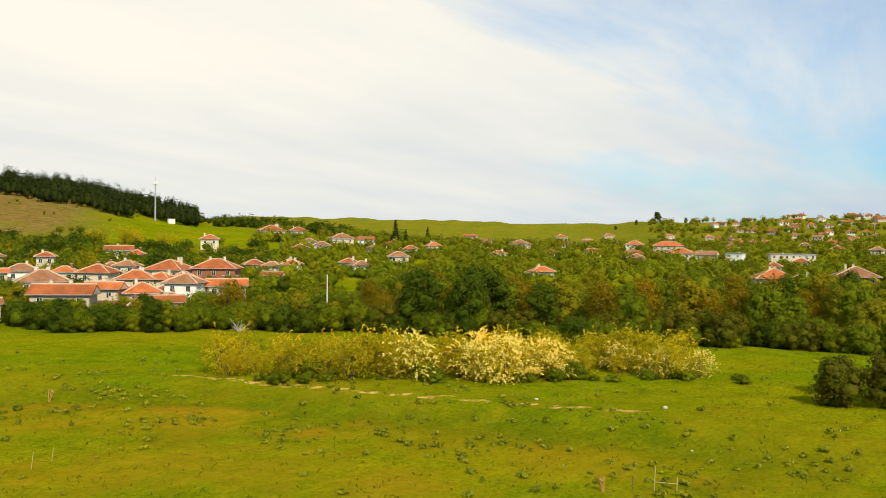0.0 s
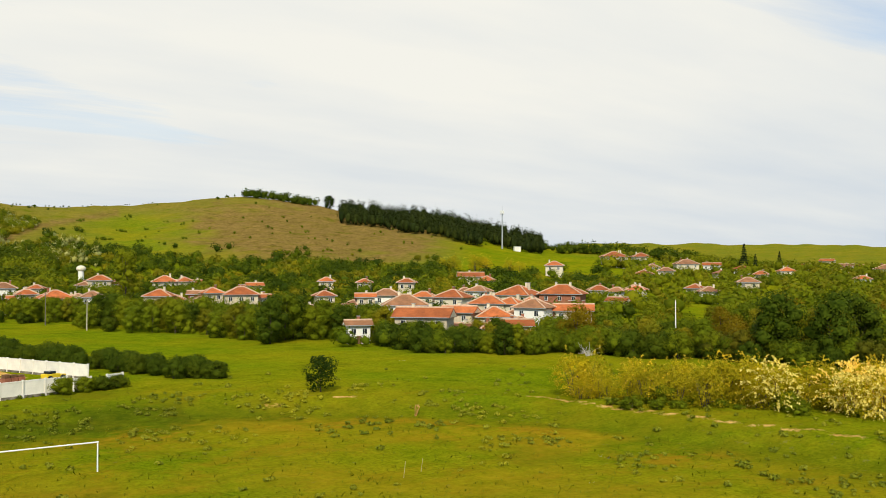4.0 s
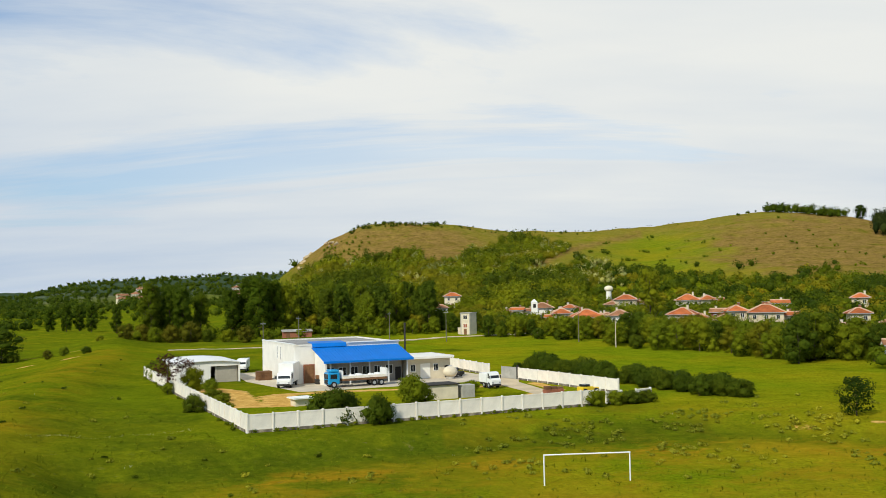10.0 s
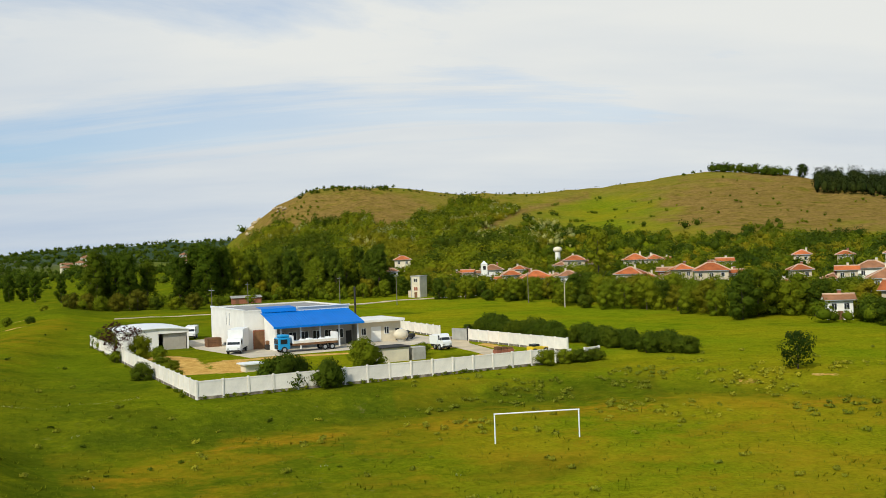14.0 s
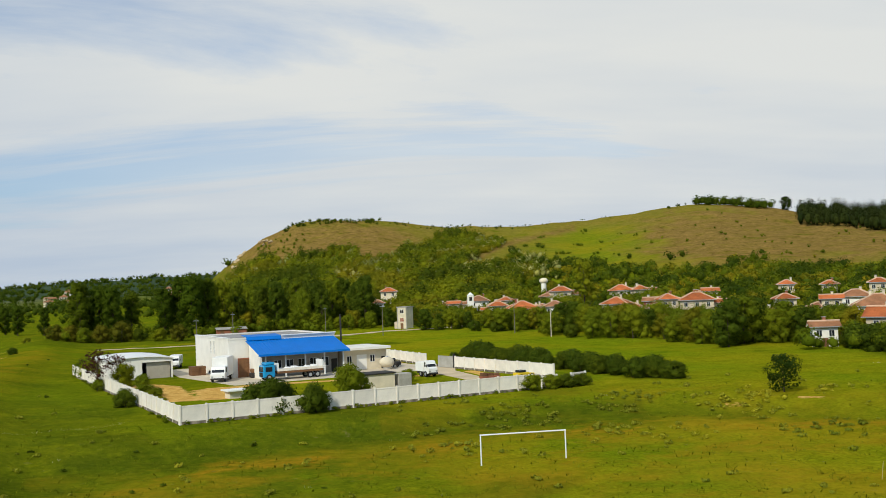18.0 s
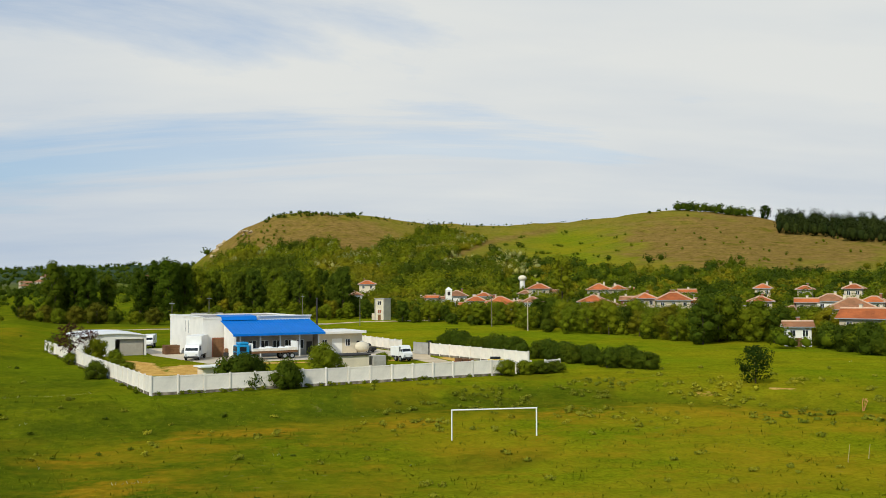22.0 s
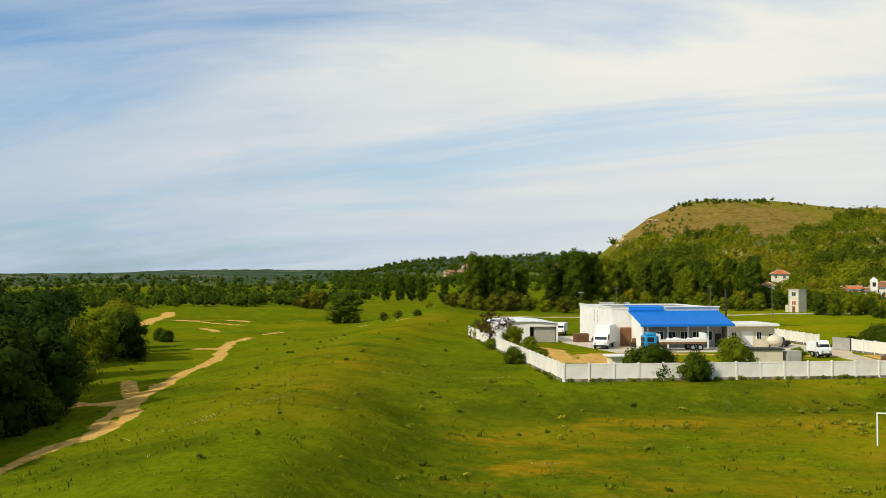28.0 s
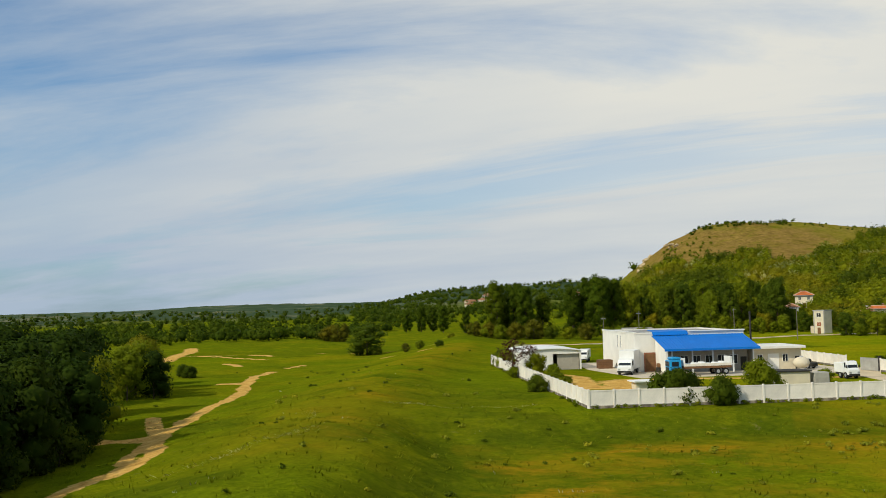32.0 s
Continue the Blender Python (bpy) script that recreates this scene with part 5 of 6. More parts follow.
def house(x, y, w, e, turn, mat, tile, style="hip", windows=3, far=False, label="", group="village houses"):
    """A house: walls, tiled roof with pale ridges and dark soffit, chimney, windows with frames and a door."""
    d = w * (.55 if w > 15 or style == "gable" else random.uniform(.75, .95))
    rise = (.21 * min(d * 1.15, 12) + .4) if style != "flat" else 0
    h = e + rise
    t = thing("house", pose(x, y, ground(x, y), 0, 0, turn), label or "village house with pale walls and a red tiled hip roof", "house", group)
    X, Y, o = w / 2, d / 2, .65
    part("wall", box(-X, -Y, -2.0, X, Y, e - .12), mat, t)
    if style == "flat":
        part("roof", box(-X - .4, -Y - .4, e - .116, X + .4, Y + .4, e + .35, .03), M_ROOFGREY, t)
    else:
        part("soffit", box(-X - o + .1, -Y - o + .1, e - .116, X + o - .1, Y + o - .1, e - .03), M_TIMBER, t, "dark boarded soffit under the eaves")
        bm = bmesh.new()
        c = [(-X - o, -Y - o, e), (X + o, -Y - o, e), (X + o, Y + o, e), (-X - o, Y + o, e)]
        rl = max(0, X - Y)
        p, q = ((-rl - .01, 0, h), (rl + .01, 0, h)) if style == "hip" else ((-X - o, 0, h), (X + o, 0, h))
        v = [bm.verts.new(k) for k in c + [p, q]]
        for f in ((0, 1, 5, 4), (2, 3, 4, 5), (1, 2, 5), (3, 0, 4), (3, 2, 1, 0)):
            bm.faces.new([v[i] for i in f])
        bmesh.ops.recalc_face_normals(bm, faces=bm.faces)
        roof = part("roof", bm, tile, t)
        if style == "gable":
            for s in (-1, 1):
                bm = bmesh.new()
                g = (h - e) * Y / (Y + o)
                vs = [bm.verts.new((s * (X + o + .02), yy, zz)) for yy, zz in ((-Y, e), (Y, e), (0, e + g))]
                bm.faces.new(vs if s > 0 else vs[::-1])
                part("gable", bm, mat, t)
        lines = [(p, q)] + ([(c[0], p), (c[3], p), (c[1], q), (c[2], q)] if style == "hip" else [])
        for a, b in lines[:1] if far else lines:
            if (Vector(a) - Vector(b)).length > .3:
                part("ridge", rod(Vector(a) + Vector((0, 0, .04)), Vector(b) + Vector((0, 0, .04)), .2, n=5), M_RIDGE, roof, "pale mortared ridge tiles")
        if not far:
            part("gutter", box(-X - o, -Y - o - .06, e - .08, X + o, -Y - o, e + .06), M_STEEL, roof)
    for k in range(2 if w > 8 and not far else 1):
        cx, cy = random.uniform(-.6, .6) * X, random.uniform(.05, .4) * Y
        ch = part("chimney", box(cx - .28, cy - .28, e, cx + .28, cy + .28, h + .7), M_CREAM if random.random() < .6 else M_BRICK, t)
        part("cap", box(cx - .36, cy - .36, h + .702, cx + .36, cy + .36, h + .82), M_CONC, ch)
    levels = [e - 1.8] + ([e - 4.4] if e > 4.9 else [])
    for z in levels:
        for i in range(windows):
            wx = -X + (i + .5) * w / windows - .5
            if far:
                part("window", box(wx, -Y - .05, z, wx + 1.1, -Y - .004, z + 1.2), M_GLASS, t)
            else:
                window(t, wx, -Y, z, 1.0, 1.25)
        if not far and w > 7.5:
            for i in range(2):
                wy = -Y + (i + .5) * d / 2 - .45
                window(t, wy, -X, z, .9, 1.2, -1, "y")
    if not far:
        part("door", box(-.5, -Y - .06, -.3, .45, -Y - .004, min(1.95, e - 2.0)), M_TIMBER, t)
    return t


def facing(x, y):
    return math.degrees(math.atan2(y, x)) - 90


WALLS = (M_CREAM, M_WHITE, M_LIME, M_CREAM, M_LIME)
BRICKED = {(168, 217), (82, 279), (296, 84)}
for i, (x, y, w, e) in enumerate(HOUSES_A + HOUSES_A2 + HOUSES_B):
    tile = M_TILE if (i * 7) % 5 else M_TILE_OLD
    style = "gable" if (x, y) in ((93, 164), (106, 172), (109, 156), (191, 302), (82, 279), (137, 173)) or i in (6, 20, 27, 34, 48) else "hip"
    wall = M_BRICK if (x, y) in BRICKED else WALLS[(i * 3 + 1) % 5]
    lab = "village house with %s walls and a %s tiled roof" % ("red brick" if wall is M_BRICK else "pale", "bright red" if tile is M_TILE else "weathered brown")
    house(x, y, w, e, facing(x, y) + random.uniform(-26, 14), wall, tile, style, label=lab, windows=2 if w < 8 else 3)
# low lean-tos in the yards between the houses
for i, (x, y, w, e) in enumerate(HOUSES_A[:16] + HOUSES_B[:15] + HOUSES_B[4:14]):
    r = math.hypot(x, y)
    f, g = random.choice((-1, 1)) * w * random.uniform(.6, .8), random.uniform(.1, .6) * w
    hx, hy = x * (r + g) / r + y / r * f, y * (r + g) / r - x / r * f
    house(hx, hy, random.uniform(3.6, 5.2), random.uniform(2.3, 2.8), facing(x, y) + random.uniform(-30, 30), WALLS[i % 5],
          M_TILE if random.random() < .55 else M_TILE_OLD, "gable" if random.random() < .5 else "hip", windows=1, label="low tiled outbuilding close beside a village house", group="village outbuildings")
for i, (x, y, w, e) in enumerate(HOUSES_C + HOUSES_D[:-1]):
    wall = M_BRICK if (x, y) in BRICKED else WALLS[(i * 3) % 5]
    house(x, y, w, e, facing(x, y) + random.uniform(-25, 15), wall, M_TILE if i % 3 else M_TILE_OLD, "flat" if (x, y) == (439, 179) else "gable" if i in (2, 9, 13, 21, 29) else "hip", windows=5 if w > 14 else 3 if w > 8 else 2)
x, y, w, e = HOUSES_D[-1]
house(x, y, w, e, facing(x, y) + 8, M_CREAM, M_TILE, "flat", windows=7, label="pale flat-roofed village building in two storeys")
# houses all over the far slope
for i in range(110):
    az, r = math.radians(random.uniform(-79, -66.5)), 1140 - 400 * random.random() ** 1.5
    if i > 84:
        az, r = math.radians(random.uniform(-64, -44)), random.uniform(500, 900)
    x, y = -r * math.sin(az), r * math.cos(az)
    house(x, y, random.uniform(6, 9.5), random.uniform(2.6, 3.8), facing(x, y) + random.uniform(-40, 40), WALLS[i % 5], M_TILE if i % 4 else M_TILE_OLD, "hip" if i % 3 else "gable", far=True, label="distant house with a red tiled roof on the slope", group="houses on the far slope")

# the square brick tower by the road
tw = thing("transformer_tower", pose(9.8, 320, ground(9.8, 320), 0, 0, -36), "narrow square pale transformer tower with small openings", "tower")
part("wall", box(-1.9, -1.9, -.3, 1.9, 1.9, 6.9), M_CREAM, tw)
part("roof", box(-2.1, -2.1, 6.904, 2.1, 2.1, 7.2, .04), M_CONC, tw)
for z, mt in ((5.0, M_DARK), (2.2, M_BRICK)):
    window(tw, -.8, -1.9, z, 1.6, 1.3, mat=mt)
for sx in (-1.9, 1.6):
    part("pilaster", box(sx, -2.0, -.3, sx + .3, -1.904, 6.9), M_CONC, tw)
part("door", box(-.6, -1.96, -.2, .5, -1.904, 1.8), M_TIMBER, tw)
part("lean_to", box(-3.6, -1.2, -.3, -1.904, 1.2, 2.2), M_LIME, tw, "crumbling lean-to wall")

# bell tower and the domed water tower
bt = thing("bell_tower", pose(35, 352, ground(35, 352), 0, 0, 0), "slender white bell tower with arched openings and a small roof", "tower")
part("shaft", box(-1.1, -1.1, -.5, 1.1, 1.1, 7.2), M_WHITE, bt)
part("opening", box(-.5, -1.14, 5.2, .5, -1.104, 6.6), M_DARK, bt)
bm = bmesh.new()
bmesh.ops.create_cone(bm, cap_ends=True, segments=4, radius1=1.75, radius2=.1, depth=1.2, matrix=Matrix.Translation((0, 0, 7.8)) @ Matrix.Rotation(radians(45), 4, "Z"))
part("roof", bm, M_PAINT, bt, "pale metal roof")
wtw = thing("water_tower", pose(66, 372, ground(66, 372), 0, 0, 0), "pale water tower with a domed tank on a narrow shaft", "tower")
wtw.scale = (1.0, 1.0, .82)
part("shaft", rod((0, 0, -.5), (0, 0, 7.8), 1.1, 1.0, 12), M_WHITE, wtw)
bm = bmesh.new()
bmesh.ops.create_uvsphere(bm, u_segments=18, v_segments=10, radius=1.7)
bmesh.ops.scale(bm, vec=(1, 1, .85), verts=bm.verts)
bmesh.ops.translate(bm, vec=(0, 0, 8.6), verts=bm.verts)
part("tank", bm, M_CREAM, wtw, "pale grey domed tank")

# telecom mast with its hut
mx, my = -600 * math.sin(radians(-34.2)), 600 * math.cos(radians(-34.2))
mz = ground(mx, my)
mast = thing("telecom_mast", pose(mx, my, mz), "tall slender grey steel telecom mast on the hill", "mast")
mast.scale = (1.1, 1.1, .81)
part("pole", rod((0, 0, -1), (0, 0, 30), .55, .28, 10), M_STEEL, mast)
part("spike", rod((0, 0, 30), (0, 0, 33), .08, .04, 6), M_STEEL, mast)
for i in range(3):
    a = i * 2.094
    part("antenna", box(math.cos(a) * .9 - .25, math.sin(a) * .9 - .25, 27.0, math.cos(a) * .9 + .25, math.sin(a) * .9 + .25, 29.4), M_PAINT, mast)
part("platform", rod((0, 0, 26.5), (0, 0, 26.7), 1.3, n=12), M_STEEL, mast)
eq = thing("equipment_hut", pose(mx + 7, my - 6, ground(mx + 7, my - 6), 0, 0, -20), "small white equipment hut beside the mast", "hut")
part("wall", box(-2, -1.5, -.5, 2, 1.5, 2.8), M_WHITE, eq)
part("roof", box(-2.2, -1.7, 2.804, 2.2, 1.7, 3.0), M_PAINT, eq)


def pole(x, y, h, mat=M_POLE, arm=True):
    t = thing("utility_pole", pose(x, y, ground(x, y), 0, 0, random.uniform(0, 90)), "dark weathered utility pole with a short crossarm", "pole", "utility poles")
    part("shaft", rod((0, 0, -.3), (0, 0, h), .13, .08, 8), mat, t)
    if arm:
        part("crossarm", box(-.7, -.05, h - .6, .7, .05, h - .48), M_STEEL, t)
    return t


for x, y, h in ((80, 185, 8), (38, 262, 8.5), (-14, 270, 9), (-36, 246, 9), (-44, 240, 8), (2, 280, 9)):
    pole(x, y, h)

for x, y, h in ((43.5, 237, 7.5),):
    tagged(pole(x, y, h, M_LIME), "pale street lamp pole at the meadow's edge")
lp = pole(125.4, 128.9, 9, M_PANEL, False)
tagged(lp, "pale concrete utility pole before the village trees")

def lane(pts, wide, label):
    """A strip of trodden gravel laid on the ground."""
    P = []
    for (ax, ay), (bx, by) in zip(pts[:-1], pts[1:]):
        n = max(2, int(math.hypot(bx - ax, by - ay) / 3))
        P += [(ax + (bx - ax) * k / n, ay + (by - ay) * k / n) for k in range(n)]
    P.append(pts[-1])
    bm = bmesh.new()
    rows = []
    for k, (x, y) in enumerate(P):
        a, b = P[max(0, k - 1)], P[min(len(P) - 1, k + 1)]
        d = Vector((b[0] - a[0], b[1] - a[1])).normalized()
        w = wide * random.uniform(.42, .58)
        row = []
        for sgn in (1, -1):
            px, py = x - d.y * w * sgn, y + d.x * w * sgn
            row.append((px, py, ground(px, py) + .12))
        rows.append([bm.verts.new(row[0]), bm.verts.new(row[1])])
    for p, q in zip(rows[:-1], rows[1:]):
        bm.faces.new([p[0], p[1], q[1], q[0]])
    bmesh.ops.recalc_face_normals(bm, faces=bm.faces)
    r = bmesh.ops.extrude_face_region(bm, geom=bm.faces[:])
    bmesh.ops.translate(bm, vec=(0, 0, -.4), verts=[v for v in r["geom"] if isinstance(v, bmesh.types.BMVert)])
    bmesh.ops.recalc_face_normals(bm, faces=bm.faces)
    t = thing("lane", Matrix(), label, "road", kind="structure")
    part("surface", bm, M_LANE, t)


lane(((-24, 272), (-13.9, 286.5), (2, 301), (13.9, 309.6), (24, 312.5), (36, 309)), 4.0, "pale gravel lane behind the works")
lane(((-74, 262), (-62, 265), (-48, 268)), 1.6, "narrow pale path behind the works")

# brick barn behind the works
bn = thing("brick_barn", pose(-51, 314, ground(-51, 314), 0, 0, 14), "low red-brick barn with a grey corrugated roof", "barn")
bn.scale = (.85, .9, .75)
part("wall", box(0, 0, -.3, 11, 5, 2.6), M_BRICK, bn)
part("roof", poly([(-.4, -.5, 2.75), (11.4, -.5, 2.75), (11.4, 5.5, 3.5), (-.4, 5.5, 3.5)], thick=.12), M_CONC, bn)
part("door", box(1.2, -.06, -.2, 2.6, -.004, 2.1), M_TIMBER, bn)
# the village on the far ridge
for i in range(14):
    az, r = math.radians((11.6, 11.9, 11.4, 17.4, 17.0, 18.3, 16.8)[i % 7] + random.uniform(-.3, .3)), random.uniform(880, 1180)
    x, y = -r * math.sin(az), r * math.cos(az)
    house(x, y, random.uniform(7, 11), random.uniform(4, 5.5), facing(x, y) + random.uniform(-30, 30), WALLS[i % 5], M_TILE_OLD, "hip" if i % 2 else "gable", far=True, label="distant pale house among trees on the ridge", group="houses on the far ridge")

# ---- woods, weeds and grass: joined, past counting ----


def scatter_crowns(name, label, places, mat, size, per, leaf, seed, tall=1.0):
    rng = np.random.RandomState(seed)
    V, Fc, N, tones, hearts, heart_tones, n = [], [], [], [], [], [], 0
    zz = height(np.array([q[0] for q in places]), np.array([q[1] for q in places]))
    for (x, y, s), z in zip(places, zz):
        k = max(8, int(per))
        lob = []
        for j in range(3):
            lob.append(((x + rng.uniform(-.5, .5) * size * s, y + rng.uniform(-.5, .5) * size * s, z + size * s * tall * rng.uniform(.45, 1.1)), size * s * rng.uniform(.5, .8), size * s * tall * rng.uniform(.5, .75)))
        P, O = crown_points(rng, lob, k / 3)
        P[:, 2] = np.maximum(P[:, 2], z + .1)
        v, f = cards(rng, P, leaf * s * .85, O)
        V.append(v)
        N.append(soft_normals(P, O, z + size * s * tall * .6))
        g = float(np.clip(.42 + .34 * wave(np.array([x]), np.array([y]), 38, 61)[0] + rng.uniform(-.22, .22), .03, 1))
        tones.append(np.full(len(v), g))
        if size > 1 or not hearts:
            hearts.append(((x, y, z + size * s * tall * .62), size * s * .95, size * s * tall * .85))
            heart_tones.append(np.full(len(ICO_V), g))
        Fc.append(f + n)
        n += len(v)
    me = leafy(name, np.vstack(V), np.vstack(Fc), np.vstack(N), cores(rng, hearts, .6), mat, np.concatenate(tones + heart_tones))
    ob = new(name, me)
    return tagged(ob, label, name.replace("_", " "), kind="stuff")


rs = np.random.RandomState(77)


def hill_places(n, az0, az1, test, r0=0, r1=1.0):
    out = []
    tries = 0
    while len(out) < n and tries < 40:
        tries += 1
        az = rs.uniform(az0, az1, 1500)
        foot, cr_ = np.interp(az, FOOT_AZ, FOOT_R), np.interp(az, CREST_AZ, CREST_R)
        u = rs.uniform(r0, r1, 1500) ** .8
        r = foot + u * (cr_ - foot)
        a = np.radians(az)
        x, y = -r * np.sin(a), r * np.cos(a)
        z = height(x, y)
        el = np.degrees(np.arctan2(z - 16, r))
        keep = test(az, el, u, x, y)
        for i in np.nonzero(keep)[0]:
            keep[i] = clear_of_houses(az[i], r[i], 34)
        out += [(p, q, rs.uniform(.6, 1.25)) for p, q in zip(x[keep], y[keep])]
    return out[:n]


def spur_line(az):
    """Elevation of the grassy spur that bounds the gully."""
    return np.interp(az, (-9.0, -8, -6.5, -5.3, -3.8, -2), (2.6, 2.35, 1.75, 1.05, .7, -.5))


def wooded(az, el, u, x, y):
    """Where the hillside is wooded: the cliff hill's lower slope and the gully that climbs to its saddle."""
    nz = wave(x, y, 55, 21)
    top = np.interp(az, (-8.6, -7.9, -7.2, -6.2, -4.7, -3.4, -2.35, -1.15, -.1, .9, 2.1, 3.1, 4.6, 6.4, 8, 9, 10), (1.9, 2.3, 2.6, 2.85, 2.85, 2.65, 2.3, 1.6, 1.5, 2.0, 2.3, 2.0, 1.6, 1.75, .95, .3, -.7))
    wood = (az > -8.6) & (az < 10.5) & (el < top + .22 * nz)
    open_spur = (az < -2) & (el < spur_line(az) + .1 * nz) & (el > .25)
    return wood & ~open_spur


def scrub(az, el, u, x, y):
    """Bushes that thin out upwards on the spur and over the village."""
    nz = wave(x, y, 50, 21)
    top = np.interp(az, (-41, -34, -30, -26.3, -23.8, -21, -18.1, -14.4, -11.3, -9, -6, -3.5, -2), (-.8, -.5, -.1, .05, .3, .6, .4, .65, 1.1, 1.45, 1.3, .7, .3))
    return (az < -2) & (az > -41) & (u > .08) & ((el < top + .35 * nz) | (el < top + .7) & (wave(x, y, 16, 26) > .75)) & ((az < -9) | (el < spur_line(az) - .1))


woods = hill_places(2500, -9, 10.5, wooded, .1)
stand = wave(np.array([w[0] for w in woods]), np.array([w[1] for w in woods]), 62, 63) + rs.uniform(-.25, .25, len(woods))
scatter_crowns("hillside_woods", "dense mixed green woods on the hillside", [w for w, k in zip(woods, stand) if -.20 <= k < .42], M_LEAF, 3.4, 64, .58, 1, 1.15)
scatter_crowns("hillside_woods_dark", "darker stands in the hillside woods", [w for w, k in zip(woods, stand) if k >= .42], M_LEAF_DARK, 4.0, 66, .62, 2, 1.2)
scatter_crowns("hillside_shrubs", "olive shrubs on the hillside", [w for w, k in zip(woods, stand) if k < -.20], M_LEAF_OLIVE, 2.8, 60, .5, 3)
bushy = hill_places(2300, -41, -2, scrub, .06)
stand = wave(np.array([w[0] for w in bushy]), np.array([w[1] for w in bushy]), 44, 64) + rs.uniform(-.4, .4, len(bushy))
scatter_crowns("slope_scrub", "fresh green scrub on the slope over the village", [w for w, k in zip(bushy, stand) if -.4 <= k < .3], M_LEAF, 2.5, 54, .46, 31)
scatter_crowns("slope_scrub_dark", "dark bushes on the slope over the village", [w for w, k in zip(bushy, stand) if k >= .3], M_LEAF_DARK, 2.7, 54, .48, 32)
scatter_crowns("slope_scrub_olive", "yellow-green bushes on the slope over the village", [w for w, k in zip(bushy, stand) if k < -.4], M_LEAF_OLIVE, 2.2, 54, .42, 33)
scatter_crowns("blossoming_thorn_bushes", "pale blossoming thorn bushes in the hillside woods", hill_places(230, -8.5, 1, lambda az, el, u, x, y: wooded(az, el, u, x, y) & (el > .3) & (wave(x, y, 35, 22) > .1), .2) + hill_places(110, -11, -3, lambda az, el, u, x, y: scrub(az, el, u, x, y) & (el > .0), .2) + hill_places(130, 1, 9, lambda az, el, u, x, y: wooded(az, el, u, x, y) & (el > .0) & (wave(x, y, 25, 27) > .2), .2), M_THORN, 2.0, 44, .34, 4, 1.45)
scatter_crowns("hilltop_shrubs", "scattered small dark shrubs on the bare hill", hill_places(60, -34, -12, lambda az, el, u, x, y: (el > .9) & (wave(x, y, 40, 23) > .3), .3, .97) + hill_places(50, 4.0, 7.2, lambda az, el, u, x, y: el > 1.2, .3, .93) + hill_places(46, -17, -8.5, lambda az, el, u, x, y: (el > 1.4) & (el < 3.0) & (wave(x, y, 22, 25) > .9), .2, .97), M_LEAF, 1.15, 26, .36, 5)
# trees along the crest and the pine wood on its shoulder
garden = []
while len(garden) < 420:
    az = rs.uniform(-45, 7)
    r = float(np.interp(az, FOOT_AZ, FOOT_R)) + rs.uniform(24, 165)
    if clear_of_houses(az, r, 10):
        garden.append((-r * math.sin(radians(az)), r * math.cos(radians(az)), rs.uniform(.55, 1.2)))
scatter_crowns("garden_trees", "green garden trees between the village houses", garden[:200], M_LEAF, 2.6, 150, .42, 12)
scatter_crowns("garden_trees_olive", "yellow-green garden trees between the village houses", garden[200:320], M_LEAF_OLIVE, 2.6, 150, .42, 13)
scatter_crowns("garden_trees_dark", "dark garden trees between the village houses", garden[320:], M_LEAF_DARK, 2.5, 150, .42, 14)
yards = []
for i in range(520):
    az = rs.uniform(-44, -7)
    r = float(np.interp(az, FOOT_AZ, FOOT_R)) + rs.uniform(6, 130)
    if clear_of_houses(az, r, 1.5):
        yards.append((-r * math.sin(radians(az)), r * math.cos(radians(az)), rs.uniform(.5, 1.2)))
scatter_crowns("yard_trees", "small green trees in the yards between the houses", yards[:160], M_LEAF, 1.7, 110, .3, 41)
scatter_crowns("yard_trees_dark", "small dark trees in the yards between the houses", yards[160:], M_LEAF_DARK, 1.6, 110, .3, 42)
crest = []
for az0, az1, n, s in ((-23.2, -19.0, 85, 1.15), (-18.8, -17.4, 6, .5), (-.5, 5.2, 110, .42), (-9.5, -1, 70, .28), (-14, -9.5, 16, .2), (-45.5, -36, 120, 1.15)):
    for i in range(n):
        az = rs.uniform(az0, az1)
        r = np.interp(az, CREST_AZ, CREST_R) - rs.uniform(-6, 14)
        crest.append((-r * math.sin(radians(az)), r * math.cos(radians(az)), s * rs.uniform(.5, 1.3)))
scatter_crowns("crest_trees", "row of dark trees and bushes along the hill crest", crest, M_LEAF_DARK, 3.4, 40, .7, 6)
pines = []
for i in range(720):
    az = rs.uniform(-36.6, -24.6)
    cr_ = float(np.interp(az, CREST_AZ, CREST_R))
    r = cr_ + rs.uniform(-95, 10) * (1 if az > -33 else .6)
    pines.append((-r * math.sin(radians(az)), r * math.cos(radians(az)), rs.uniform(.85, 1.55)))
scatter_crowns("pine_wood", "dense dark pine wood on the hill's shoulder", pines, M_PINE, 2.4, 60, .5, 7, 2.2)
for az, r, s in ((-23.9, 772, 1.25), (-20.6, 786, .6)):
    place(PROTO["river", 1], -r * math.sin(radians(az)), r * math.cos(radians(az)), s)
# far trees: valley floor to the left, and the far slope
far = []
for i in range(2300):
    az, r = rs.uniform(8, 52), 400 + rs.uniform(0, 1) ** 2.1 * 1400
    if r < np.interp(az, (8, 16, 22, 26, 30, 52), (640, 620, 600, 440, 420, 420)) or az < 20 and rs.uniform() < .55:
        continue
    far.append((-r * math.sin(radians(az)), r * math.cos(radians(az)), rs.uniform(.45, 1.5)))
scatter_crowns("valley_trees", "distant line of trees on the valley floor", far[:900], M_LEAF_DARK, 3.3, 40, .7, 8)
scatter_crowns("valley_thickets", "distant lighter thickets on the valley floor", far[900:], M_POPLAR, 3.0, 40, .7, 18)
near = []
